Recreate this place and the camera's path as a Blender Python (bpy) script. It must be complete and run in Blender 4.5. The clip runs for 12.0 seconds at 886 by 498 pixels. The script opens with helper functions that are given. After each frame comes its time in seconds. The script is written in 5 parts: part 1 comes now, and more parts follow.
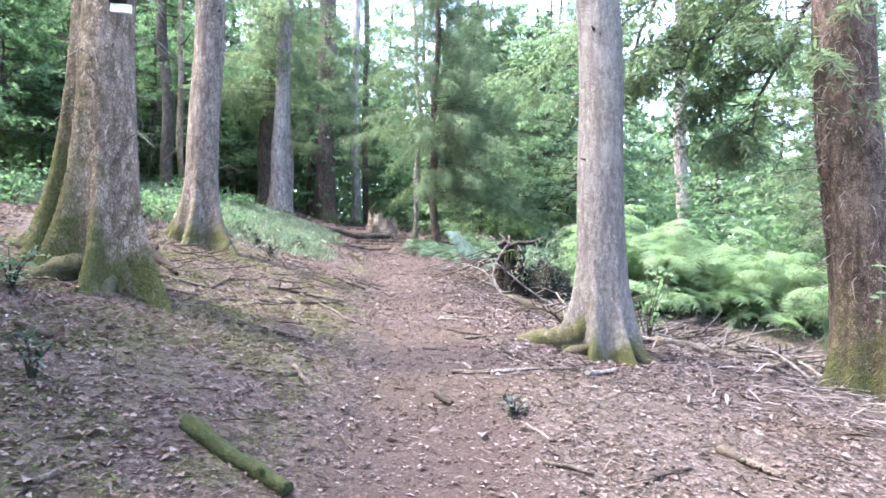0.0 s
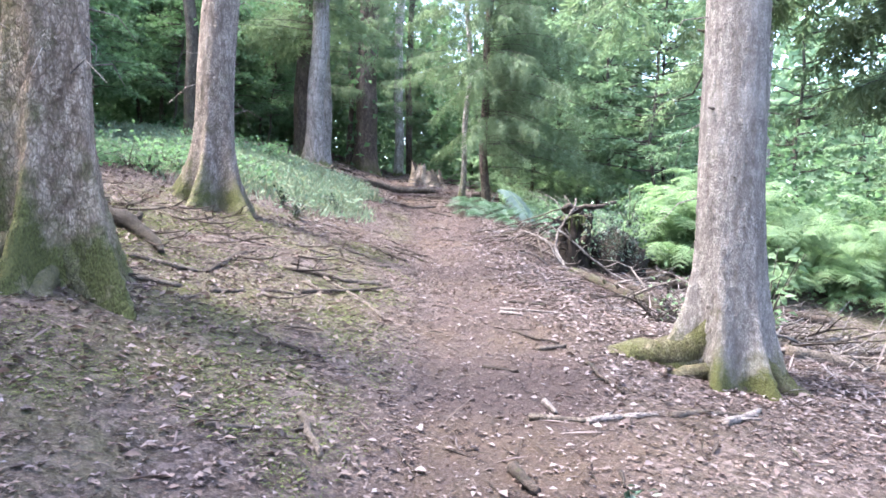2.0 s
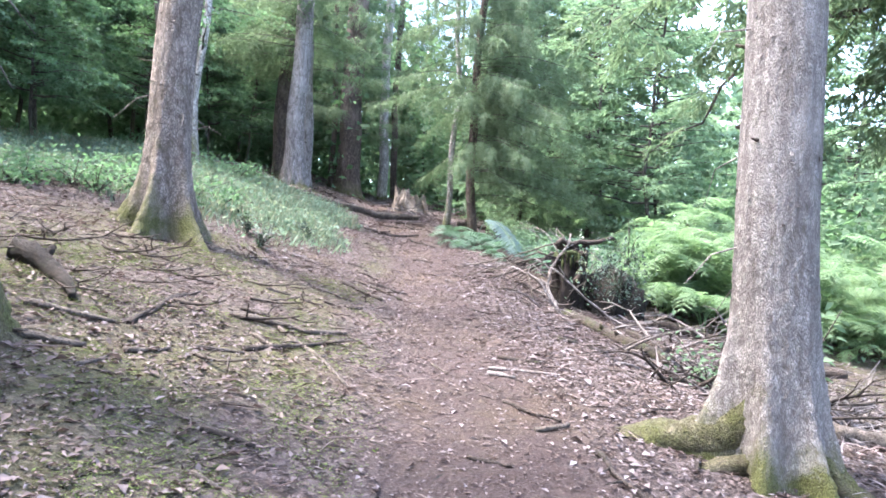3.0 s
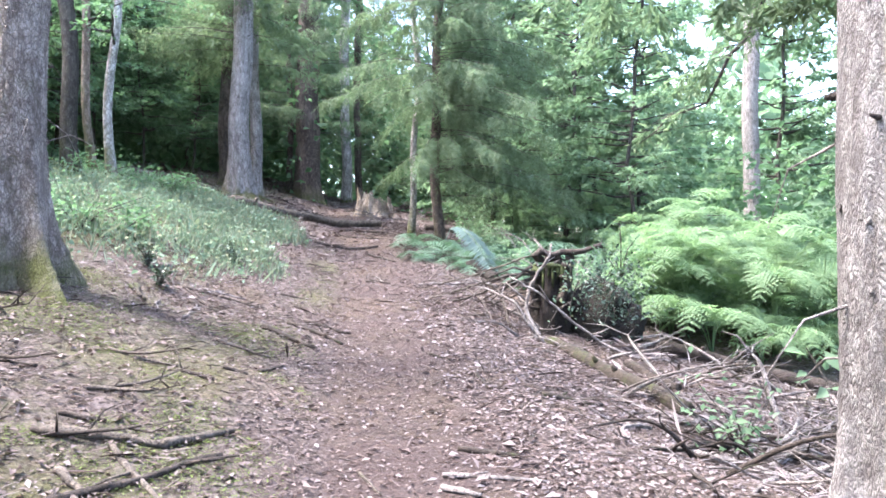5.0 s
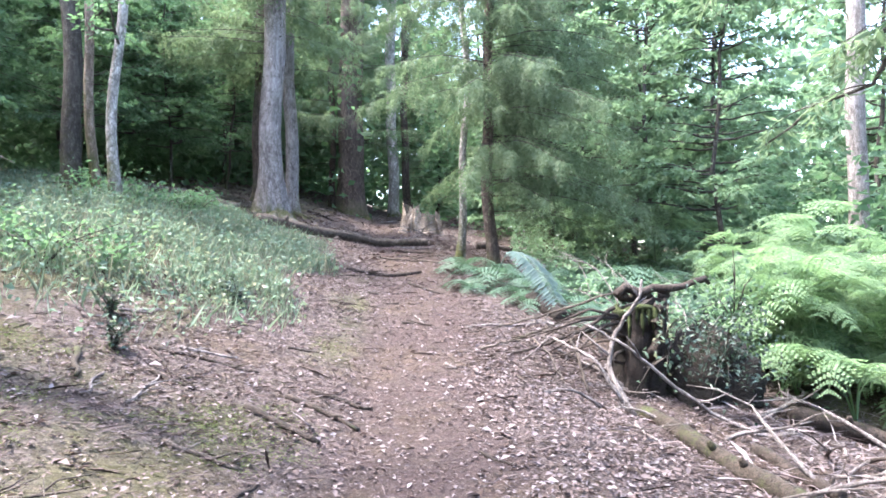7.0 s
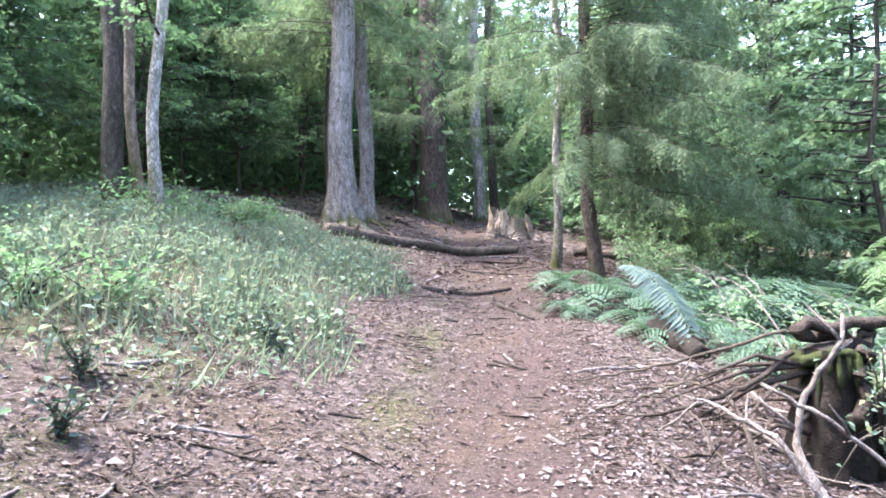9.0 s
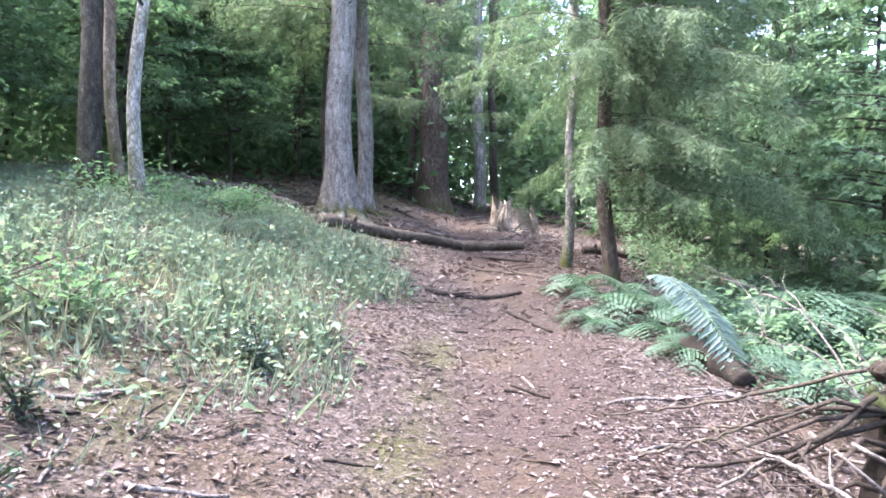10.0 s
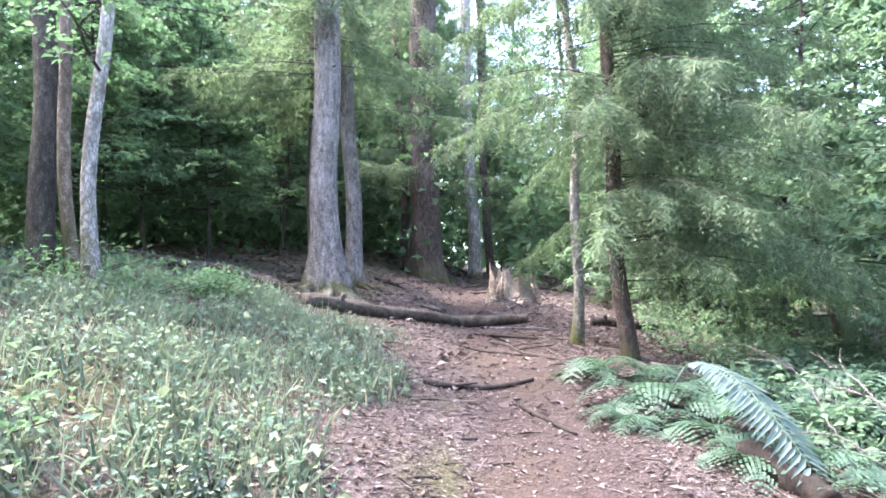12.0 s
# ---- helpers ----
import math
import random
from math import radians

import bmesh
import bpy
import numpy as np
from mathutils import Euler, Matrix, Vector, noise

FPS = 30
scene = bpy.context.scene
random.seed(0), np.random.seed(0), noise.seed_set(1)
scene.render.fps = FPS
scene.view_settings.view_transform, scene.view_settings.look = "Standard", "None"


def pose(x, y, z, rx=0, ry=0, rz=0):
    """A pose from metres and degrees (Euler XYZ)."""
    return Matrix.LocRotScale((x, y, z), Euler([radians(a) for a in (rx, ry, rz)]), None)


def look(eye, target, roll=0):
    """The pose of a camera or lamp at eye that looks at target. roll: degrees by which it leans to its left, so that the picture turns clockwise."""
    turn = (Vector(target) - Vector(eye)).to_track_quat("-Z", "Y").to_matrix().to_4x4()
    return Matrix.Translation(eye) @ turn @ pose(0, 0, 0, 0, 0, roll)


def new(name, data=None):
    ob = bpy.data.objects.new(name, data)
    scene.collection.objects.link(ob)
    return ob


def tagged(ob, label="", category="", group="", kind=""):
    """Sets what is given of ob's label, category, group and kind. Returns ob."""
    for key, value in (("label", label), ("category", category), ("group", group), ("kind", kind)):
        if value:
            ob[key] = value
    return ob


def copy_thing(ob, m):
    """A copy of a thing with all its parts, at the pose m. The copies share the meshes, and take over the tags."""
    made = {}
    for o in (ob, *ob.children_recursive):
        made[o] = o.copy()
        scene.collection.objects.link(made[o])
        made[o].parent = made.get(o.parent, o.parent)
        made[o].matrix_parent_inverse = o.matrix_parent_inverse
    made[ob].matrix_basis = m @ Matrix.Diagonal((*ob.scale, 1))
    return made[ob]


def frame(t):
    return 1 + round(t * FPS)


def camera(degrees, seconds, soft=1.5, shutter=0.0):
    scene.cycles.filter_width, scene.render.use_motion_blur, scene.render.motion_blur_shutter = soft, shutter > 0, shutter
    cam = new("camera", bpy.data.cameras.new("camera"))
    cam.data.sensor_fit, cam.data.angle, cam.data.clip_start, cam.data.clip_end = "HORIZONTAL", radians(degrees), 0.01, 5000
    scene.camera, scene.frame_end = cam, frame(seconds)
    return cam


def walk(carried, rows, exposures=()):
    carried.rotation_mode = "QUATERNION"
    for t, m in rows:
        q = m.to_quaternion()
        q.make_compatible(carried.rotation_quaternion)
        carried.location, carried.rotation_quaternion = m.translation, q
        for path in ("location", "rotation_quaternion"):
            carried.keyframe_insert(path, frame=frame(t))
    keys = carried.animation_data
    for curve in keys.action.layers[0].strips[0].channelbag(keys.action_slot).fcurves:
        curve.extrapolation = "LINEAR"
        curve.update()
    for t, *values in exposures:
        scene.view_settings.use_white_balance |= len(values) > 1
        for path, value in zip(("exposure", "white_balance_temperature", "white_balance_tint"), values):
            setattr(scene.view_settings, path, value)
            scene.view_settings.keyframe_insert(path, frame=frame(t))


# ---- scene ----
cam = camera(63.4, 12.0, 1.7)
PATH = [
    (0, (0.055, 0.473, 1.348), (0.03, 2.469, 1.47), -0.2),
    (0.5, (-0.009, 0.908, 1.49), (-0.003, 2.907, 1.537), 0.3),
    (1, (0.033, 1.39, 1.549), (-0.099, 3.385, 1.577), -0.9),
    (1.5, (-0.09, 1.763, 1.551), (-0.305, 3.752, 1.552), 1.5),
    (2, (-0.145, 2.115, 1.643), (-0.285, 4.11, 1.623), 1.2),
    (2.5, (-0.141, 2.565, 1.698), (-0.284, 4.559, 1.751), 0.3),
    (3, (-0.188, 3.029, 1.799), (-0.285, 5.026, 1.846), 2.7),
    (3.2, (-0.137, 3.175, 1.846), (-0.181, 5.174, 1.88), 2.8),
    (4.8, (0.01, 4.484, 2.085), (-0.01, 6.484, 2.127), -0.2),
    (5, (-0.006, 4.7, 2.111), (-0.044, 6.699, 2.146), -0.2),
    (5.5, (-0.102, 5.145, 2.2), (-0.155, 7.145, 2.207), 0.6),
    (6, (-0.038, 5.565, 2.256), (-0.081, 7.564, 2.313), -0.8),
    (6.5, (-0.018, 6.035, 2.26), (-0.161, 8.029, 2.329), -1.3),
    (7, (-0.049, 6.498, 2.379), (-0.235, 8.489, 2.442), -0.5),
    (7.5, (-0.038, 7.018, 2.453), (-0.31, 8.996, 2.565), -0.7),
    (7.7, (-0.049, 7.176, 2.446), (-0.346, 9.15, 2.579), -0.7),
    (9.3, (-0.361, 8.442, 2.646), (-0.821, 10.388, 2.687), -1.0),
    (9.5, (-0.444, 8.594, 2.703), (-0.908, 10.539, 2.727), -0.4),
    (10, (-0.542, 8.857, 2.755), (-0.956, 10.813, 2.784), -0.1),
    (10.5, (-0.607, 9.259, 2.814), (-1.03, 11.213, 2.874), -2.2),
    (11, (-0.722, 9.547, 2.823), (-1.141, 11.502, 2.882), -0.5),
    (11.5, (-0.773, 9.702, 2.953), (-1.152, 11.662, 3.084), -1.7),
    (12, (-0.791, 9.769, 2.964), (-1.179, 11.721, 3.17), -1.9),
]
walk(cam, [(t, look(eye, target, roll)) for t, eye, target, roll in PATH], [(0, 3.92, 6450, 12), (5, 3.88, 6320, 12), (9.5, 3.98, 6420, 14.5), (12, 4.08, 6400, 16)])

# ---- sky, sun ----
world = bpy.data.worlds.new("sky")
scene.world = world
world.use_nodes = True
wn, wl = world.node_tree.nodes, world.node_tree.links
sky = wn.new("ShaderNodeTexSky")
sky.sky_type, sky.sun_disc = "NISHITA", False
SUN_EL, SUN_AZ = radians(64), radians(-95)      # azimuth from +y, clockwise
sky.sun_elevation, sky.sun_rotation = SUN_EL, SUN_AZ
sky.air_density, sky.dust_density, sky.ozone_density = 1.0, 3.0, 1.0
wl.new(sky.outputs[0], wn["Background"].inputs[0])
wn["Background"].inputs[1].default_value = 0.15
sun = new("sun", bpy.data.lights.new("sun", "SUN"))
sun.data.energy, sun.data.angle, sun.data.color = 1.5, radians(10.0), (1.0, 0.96, 0.9)
SUN_DIR = Vector((math.cos(SUN_EL) * math.sin(SUN_AZ), math.cos(SUN_EL) * math.cos(SUN_AZ), math.sin(SUN_EL)))
sun.matrix_world = look(SUN_DIR * 60, (0, 0, 0))


# ---- materials ----
def shader(name, rough=0.9):
    m = bpy.data.materials.new(name)
    m.use_nodes = True
    n, l = m.node_tree.nodes, m.node_tree.links
    b = n["Principled BSDF"]
    b.inputs["Roughness"].default_value = rough
    b.inputs["Specular IOR Level"].default_value = 0.25
    return m, n, l, b


def noise_node(n, l, scale, detail=4, stretch=None, rough=0.6):
    """Noise in the object's own metres, drawn out along z where asked."""
    t = n.new("ShaderNodeTexNoise")
    t.inputs["Scale"].default_value, t.inputs["Detail"].default_value = scale, detail
    t.inputs["Roughness"].default_value = rough
    c = n.new("ShaderNodeTexCoord")
    if stretch:
        mp = n.new("ShaderNodeMapping")
        mp.inputs["Scale"].default_value = stretch
        l.new(c.outputs["Object"], mp.inputs["Vector"])
        l.new(mp.outputs[0], t.inputs["Vector"])
    else:
        l.new(c.outputs["Object"], t.inputs["Vector"])
    return t.outputs["Fac"]


def ramp(n, l, fac, stops):
    r = n.new("ShaderNodeValToRGB")
    while len(r.color_ramp.elements) < len(stops):
        r.color_ramp.elements.new(0.5)
    for e, (at, col) in zip(r.color_ramp.elements, stops):
        e.position, e.color = at, (*col, 1)
    l.new(fac, r.inputs[0])
    return r.outputs[0]


def mix(n, l, fac, a, b):
    m = n.new("ShaderNodeMix")
    m.data_type = "RGBA"
    if isinstance(fac, (int, float)):
        m.inputs["Factor"].default_value = fac
    else:
        l.new(fac, m.inputs["Factor"])
    for sock, v in ((m.inputs["A"], a), (m.inputs["B"], b)):
        if isinstance(v, tuple):
            sock.default_value = (*v, 1)
        else:
            l.new(v, sock)
    return m.outputs["Result"]


def math_node(n, l, op, a, b=0.0, clamp=False):
    m = n.new("ShaderNodeMath")
    m.operation, m.use_clamp = op, clamp
    for sock, v in zip(m.inputs, (a, b)):
        if isinstance(v, (int, float)):
            sock.default_value = v
        else:
            l.new(v, sock)
    return m.outputs[0]


def bump(n, l, b, height, strength, distance):
    k = n.new("ShaderNodeBump")
    k.inputs["Strength"].default_value, k.inputs["Distance"].default_value = strength, distance
    l.new(height, k.inputs["Height"])
    l.new(k.outputs[0], b.inputs["Normal"])


def attribute(n, name):
    a = n.new("ShaderNodeAttribute")
    a.attribute_name = name
    return a.outputs["Fac"]


def bark(name, dark, mid, light, moss=0.5, scale=20.0, plates=0.7):
    """Scaly bark: upright flakes, pale lichen, moss where the mesh carries it."""
    m, n, l, b = shader(name, 0.92)
    flake = noise_node(n, l, scale, 5, (1, 1, 0.45), 0.6)
    fine = noise_node(n, l, scale * 5, 4, (1, 1, 0.6))
    broad = noise_node(n, l, 1.3, 3)
    col = ramp(n, l, flake, [(0.32, dark), (0.47, mid), (0.66, light)])
    cell = n.new("ShaderNodeTexVoronoi")
    cell.feature = "DISTANCE_TO_EDGE"
    cell.inputs["Scale"].default_value = scale * 2.2
    warp = n.new("ShaderNodeTexCoord")
    mp = n.new("ShaderNodeMapping")
    mp.inputs["Scale"].default_value = (1, 1, 0.5)
    l.new(warp.outputs["Object"], mp.inputs["Vector"])
    bend = n.new("ShaderNodeMix")
    bend.data_type = "VECTOR"
    bend.inputs["Factor"].default_value = 0.06
    wob = n.new("ShaderNodeTexNoise")
    wob.inputs["Scale"].default_value = scale * 1.2
    l.new(mp.outputs[0], bend.inputs["A"])
    l.new(wob.outputs["Color"], bend.inputs["B"])
    l.new(bend.outputs["Result"], cell.inputs["Vector"])
    crack = ramp(n, l, cell.outputs["Distance"], [(0.0, (0.68, 0.68, 0.68)), (0.16, (0, 0, 0))])
    col = mix(n, l, crack, col, tuple(c * 0.45 for c in dark))
    col = mix(n, l, ramp(n, l, fine, [(0.35, (0.75, 0.75, 0.75)), (0.6, (0.0, 0.0, 0.0))]), col, dark)
    col = mix(n, l, ramp(n, l, broad, [(0.5, (0, 0, 0)), (0.75, (0.55, 0.55, 0.55))]), col, light)
    streak = noise_node(n, l, 11.0, 4, (1, 1, 0.16), 0.65)
    col = mix(n, l, ramp(n, l, streak, [(0.36, (0.6, 0.6, 0.6)), (0.52, (0, 0, 0))]), col, tuple(c * 0.8 for c in dark))
    patch = noise_node(n, l, 4.0, 6, None, 0.75)
    grow = math_node(n, l, "ADD", attribute(n, "moss"), math_node(n, l, "MULTIPLY", math_node(n, l, "SUBTRACT", patch, 0.6), 3.0))
    grow = math_node(n, l, "MULTIPLY", grow, moss * 2.2, True)
    green = ramp(n, l, fine, [(0.3, (0.02, 0.022, 0.007)), (0.5, (0.05, 0.053, 0.017)), (0.72, (0.085, 0.088, 0.03))])
    col = mix(n, l, grow, col, green)
    l.new(col, b.inputs["Base Color"])
    h = math_node(n, l, "ADD", flake, math_node(n, l, "MULTIPLY", fine, 0.4))
    h = math_node(n, l, "ADD", h, math_node(n, l, "MULTIPLY", math_node(n, l, "MINIMUM", cell.outputs["Distance"], 0.25), 0.8))
    bump(n, l, b, h, plates, 0.04)
    return m


def leaf(name, cols, through_col, share=0.48, rough=0.68):
    """A thin leaf: part of the light passes through it; every leaf has a tone of its own."""
    m, n, l, b = shader(name, rough)
    g = n.new("ShaderNodeNewGeometry")
    col = ramp(n, l, g.outputs["Random Per Island"], [(i / max(1, len(cols) - 1), c) for i, c in enumerate(cols)])
    broad = noise_node(n, l, 0.8, 2)
    col = mix(n, l, math_node(n, l, "MULTIPLY", broad, 0.4), col, tuple(c * 0.7 for c in cols[0]))
    l.new(col, b.inputs["Base Color"])
    t = n.new("ShaderNodeBsdfTranslucent")
    l.new(mix(n, l, 0.5, col, through_col), t.inputs["Color"])
    s = n.new("ShaderNodeMixShader")
    s.inputs[0].default_value = share
    l.new(b.outputs[0], s.inputs[1])
    l.new(t.outputs[0], s.inputs[2])
    l.new(s.outputs[0], n["Material Output"].inputs["Surface"])
    return m


def dead_wood(name, dark, light, moss=0.0, scale=14.0):
    """Dead wood: blotches, fine cracks, and moss in patches where asked."""
    m, n, l, b = shader(name, 0.9)
    grain = noise_node(n, l, scale, 5, (1, 1, 1), 0.7)
    crack = noise_node(n, l, scale * 5, 4, None, 0.7)
    blotch = noise_node(n, l, scale * 0.35, 3)
    col = ramp(n, l, grain, [(0.3, dark), (0.68, light)])
    col = mix(n, l, ramp(n, l, crack, [(0.38, (0.9, 0.9, 0.9)), (0.52, (0, 0, 0))]), col, tuple(0.5 * c for c in dark))
    col = mix(n, l, ramp(n, l, blotch, [(0.45, (0, 0, 0)), (0.62, (0.6, 0.6, 0.6))]), col, dark)
    tone = n.new("ShaderNodeObjectInfo")
    col = mix(n, l, math_node(n, l, "MULTIPLY", tone.outputs["Random"], 0.4), col, dark)
    if moss:
        patch = noise_node(n, l, 5.0, 5, None, 0.7)
        f = math_node(n, l, "MULTIPLY", math_node(n, l, "SUBTRACT", patch, 0.66 - 0.2 * moss), 5.0, True)
        col = mix(n, l, f, col, (0.05, 0.063, 0.018))
    l.new(col, b.inputs["Base Color"])
    bump(n, l, b, math_node(n, l, "ADD", grain, math_node(n, l, "MULTIPLY", crack, 0.5)), 0.8, 0.03)
    return m


def soil():
    """Trodden earth on the path, leaf mould beside it, moss and green where the sheet carries them."""
    m, n, l, b = shader("forest_floor", 0.95)
    broad = noise_node(n, l, 0.9, 4)
    middle = noise_node(n, l, 7.0, 6, None, 0.7)
    fine = noise_node(n, l, 55.0, 5, None, 0.75)
    v = n.new("ShaderNodeTexVoronoi")
    v.inputs["Scale"].default_value = 26.0
    c = n.new("ShaderNodeTexCoord")
    l.new(c.outputs["Object"], v.inputs["Vector"])
    mould = ramp(n, l, fine, [(0.28, (0.009, 0.006, 0.0055)), (0.48, (0.054, 0.037, 0.032)), (0.68, (0.17, 0.136, 0.125))])
    bits = ramp(n, l, v.outputs["Color"], [(0.1, (0.014, 0.01, 0.008)), (0.5, (0.055, 0.041, 0.04)), (0.9, (0.18, 0.146, 0.146))])
    mould = mix(n, l, 0.45, mould, bits)
    earth = ramp(n, l, fine, [(0.3, (0.014, 0.009, 0.008)), (0.5, (0.05, 0.032, 0.029)), (0.72, (0.125, 0.092, 0.087))])
    earth = mix(n, l, ramp(n, l, middle, [(0.42, (0.55, 0.55, 0.55)), (0.62, (0, 0, 0))]), earth, (0.05, 0.035, 0.032))
    worn = math_node(n, l, "ADD", attribute(n, "path"), math_node(n, l, "MULTIPLY", math_node(n, l, "SUBTRACT", middle, 0.5), 1.2), True)
    col = mix(n, l, worn, mould, earth)
    red = math_node(n, l, "MULTIPLY", math_node(n, l, "SUBTRACT", broad, 0.52), 2.0, True)
    col = mix(n, l, red, col, (0.09, 0.047, 0.036))
    green = ramp(n, l, fine, [(0.3, (0.03, 0.036, 0.011)), (0.7, (0.092, 0.1, 0.03))])
    grow = math_node(n, l, "ADD", attribute(n, "moss"), math_node(n, l, "MULTIPLY", math_node(n, l, "SUBTRACT", broad, 0.52), 3.2))
    grow = math_node(n, l, "MULTIPLY", math_node(n, l, "ADD", grow, math_node(n, l, "MULTIPLY", math_node(n, l, "SUBTRACT", middle, 0.5), 2.0)), math_node(n, l, "MULTIPLY", attribute(n, "moss"), 1.3), True)
    col = mix(n, l, grow, col, green)
    l.new(col, b.inputs["Base Color"])
    h = math_node(n, l, "ADD", math_node(n, l, "MULTIPLY", middle, 1.0), math_node(n, l, "MULTIPLY", fine, 0.5))
    bump(n, l, b, h, 1.0, 0.06)
    return m


SOIL = soil()
BARK_GREY = bark("grey_scaly_bark", (0.09, 0.077, 0.072), (0.27, 0.24, 0.23), (0.43, 0.4, 0.39), 0.5)
BARK_PALE = bark("pale_fine_scaly_bark", (0.095, 0.082, 0.076), (0.2, 0.178, 0.17), (0.31, 0.285, 0.274), 0.55, 34.0, 0.55)
ROOT = bark("mossy_root_bark", (0.02, 0.015, 0.01), (0.06, 0.047, 0.035), (0.11, 0.09, 0.07), 0.5)
ROOT_GREEN = bark("moss_covered_root", (0.035, 0.028, 0.02), (0.1, 0.08, 0.06), (0.19, 0.16, 0.13), 0.42)
BARK_BROWN = bark("brown_grey_spruce_bark", (0.07, 0.055, 0.048), (0.225, 0.183, 0.163), (0.36, 0.31, 0.285), 0.4)
BARK_MOSSY = bark("brown_mossy_bark", (0.08, 0.055, 0.041), (0.255, 0.192, 0.155), (0.42, 0.34, 0.285), 0.5)
BARK_RED = bark("reddish_spruce_bark", (0.035, 0.026, 0.022), (0.10, 0.075, 0.064), (0.19, 0.15, 0.13), 0.35)
BARK_BIRCH = bark("pale_birch_bark", (0.1, 0.088, 0.08), (0.34, 0.315, 0.295), (0.56, 0.535, 0.51), 0.6, 9.0, 0.4)
BARK_SHAGGY = bark("shaggy_reddish_bark", (0.028, 0.018, 0.013), (0.1, 0.069, 0.054), (0.21, 0.16, 0.135), 0.42)
BARK_DARK = bark("dark_bark", (0.026, 0.022, 0.019), (0.07, 0.06, 0.052), (0.14, 0.124, 0.11), 0.4)
WOOD_GREY = dead_wood("weathered_dead_wood", (0.07, 0.058, 0.054), (0.34, 0.3, 0.29))
WOOD_BROWN = dead_wood("brown_dead_wood", (0.016, 0.012, 0.01), (0.085, 0.064, 0.054), 0.25)
WOOD_LOG = dead_wood("grey_brown_log_bark", (0.035, 0.027, 0.022), (0.165, 0.135, 0.115), 0.3)
WOOD_MOSSY = dead_wood("mossy_dead_wood", (0.016, 0.012, 0.009), (0.075, 0.058, 0.046), 0.75)
WOOD_ROTTEN = dead_wood("rotten_dark_wood", (0.008, 0.006, 0.005), (0.045, 0.033, 0.027), 0.25)
MOSS = dead_wood("thick_moss", (0.018, 0.024, 0.007), (0.065, 0.08, 0.024), 0.5, 30.0)
STUMP_WOOD = dead_wood("pale_splintered_wood", (0.1, 0.075, 0.058), (0.46, 0.38, 0.31), 0.15, 7.0)
LEAF_DEEP = leaf("deep_green_leaf", [(0.04, 0.08, 0.045), (0.075, 0.13, 0.075), (0.12, 0.185, 0.12)], (0.17, 0.32, 0.13))
LEAF_BRIGHT = leaf("bright_green_leaf", [(0.075, 0.128, 0.075), (0.118, 0.18, 0.108), (0.17, 0.24, 0.155)], (0.23, 0.38, 0.19), 0.46)
NEEDLE = leaf("spruce_needles", [(0.05, 0.08, 0.046), (0.092, 0.132, 0.076), (0.14, 0.178, 0.11)], (0.2, 0.3, 0.14), 0.46, 0.75)
FERN = leaf("bracken_green", [(0.068, 0.122, 0.06), (0.126, 0.196, 0.102), (0.19, 0.26, 0.15)], (0.25, 0.41, 0.175), 0.46)
FERN_BLUE = leaf("blue_green_fern", [(0.058, 0.09, 0.075), (0.095, 0.135, 0.118), (0.132, 0.176, 0.158)], (0.15, 0.24, 0.165), 0.25, 0.45)
FERN_GREEN = leaf("grey_green_fern", [(0.035, 0.068, 0.045), (0.06, 0.105, 0.07), (0.1, 0.15, 0.11)], (0.12, 0.24, 0.12), 0.32, 0.45)
HERB = leaf("grey_green_herb", [(0.07, 0.115, 0.08), (0.11, 0.165, 0.12), (0.16, 0.22, 0.17), (0.2, 0.21, 0.11), (0.13, 0.105, 0.08)], (0.2, 0.32, 0.19), 0.35)
HOLLY = leaf("dark_holly_leaf", [(0.012, 0.022, 0.015), (0.024, 0.042, 0.03), (0.055, 0.085, 0.065), (0.1, 0.135, 0.11)], (0.06, 0.12, 0.04), 0.15, 0.3)
LITTER = leaf("dry_fallen_leaf", [(0.022, 0.014, 0.012), (0.085, 0.06, 0.056), (0.155, 0.122, 0.120), (0.045, 0.03, 0.028), (0.19, 0.158, 0.16), (0.11, 0.08, 0.077), (0.036, 0.024, 0.021), (0.155, 0.125, 0.125)], (0.2, 0.14, 0.121), 0.12, 0.7)
LITTER_PALE = leaf("bleached_and_lit_leaf", [(0.104, 0.081, 0.081), (0.170, 0.143, 0.147), (0.244, 0.216, 0.228), (0.133, 0.107, 0.108)], (0.185, 0.148, 0.147), 0.12, 0.7)
MOSS_LEAF = leaf("moss_green", [(0.055, 0.072, 0.02), (0.098, 0.128, 0.034), (0.138, 0.17, 0.05)], (0.12, 0.16, 0.05), 0.25, 0.85)
LITTER_BROAD = leaf("broad_brown_leaf", [(0.06, 0.04, 0.035), (0.13, 0.094, 0.086), (0.2, 0.155, 0.147), (0.1, 0.07, 0.063)], (0.2, 0.14, 0.12), 0.15, 0.65)
GRASS = leaf("pale_grass", [(0.09, 0.13, 0.095), (0.14, 0.185, 0.14), (0.2, 0.235, 0.185), (0.26, 0.23, 0.17)], (0.26, 0.38, 0.22), 0.35)


# ---- mesh helpers ----
class Shape:
    """Vertices and faces gathered for one mesh."""

    def __init__(self):
        self.v, self.f, self.n = [], [], 0
        self.extra = []

    def add(self, verts, faces, moss=None):
        verts = np.asarray(verts, float).reshape(-1, 3)
        self.v.append(verts)
        faces = np.asarray(faces, int)
        self.f.append(faces + self.n)
        self.extra.append(np.zeros(len(verts)) if moss is None else np.asarray(moss, float))
        self.n += len(verts)
        return self

    def mesh(self, name, material, smooth=True):
        me = bpy.data.meshes.new(name)
        v = np.concatenate(self.v)
        me.vertices.add(len(v))
        me.vertices.foreach_set("co", v.ravel())
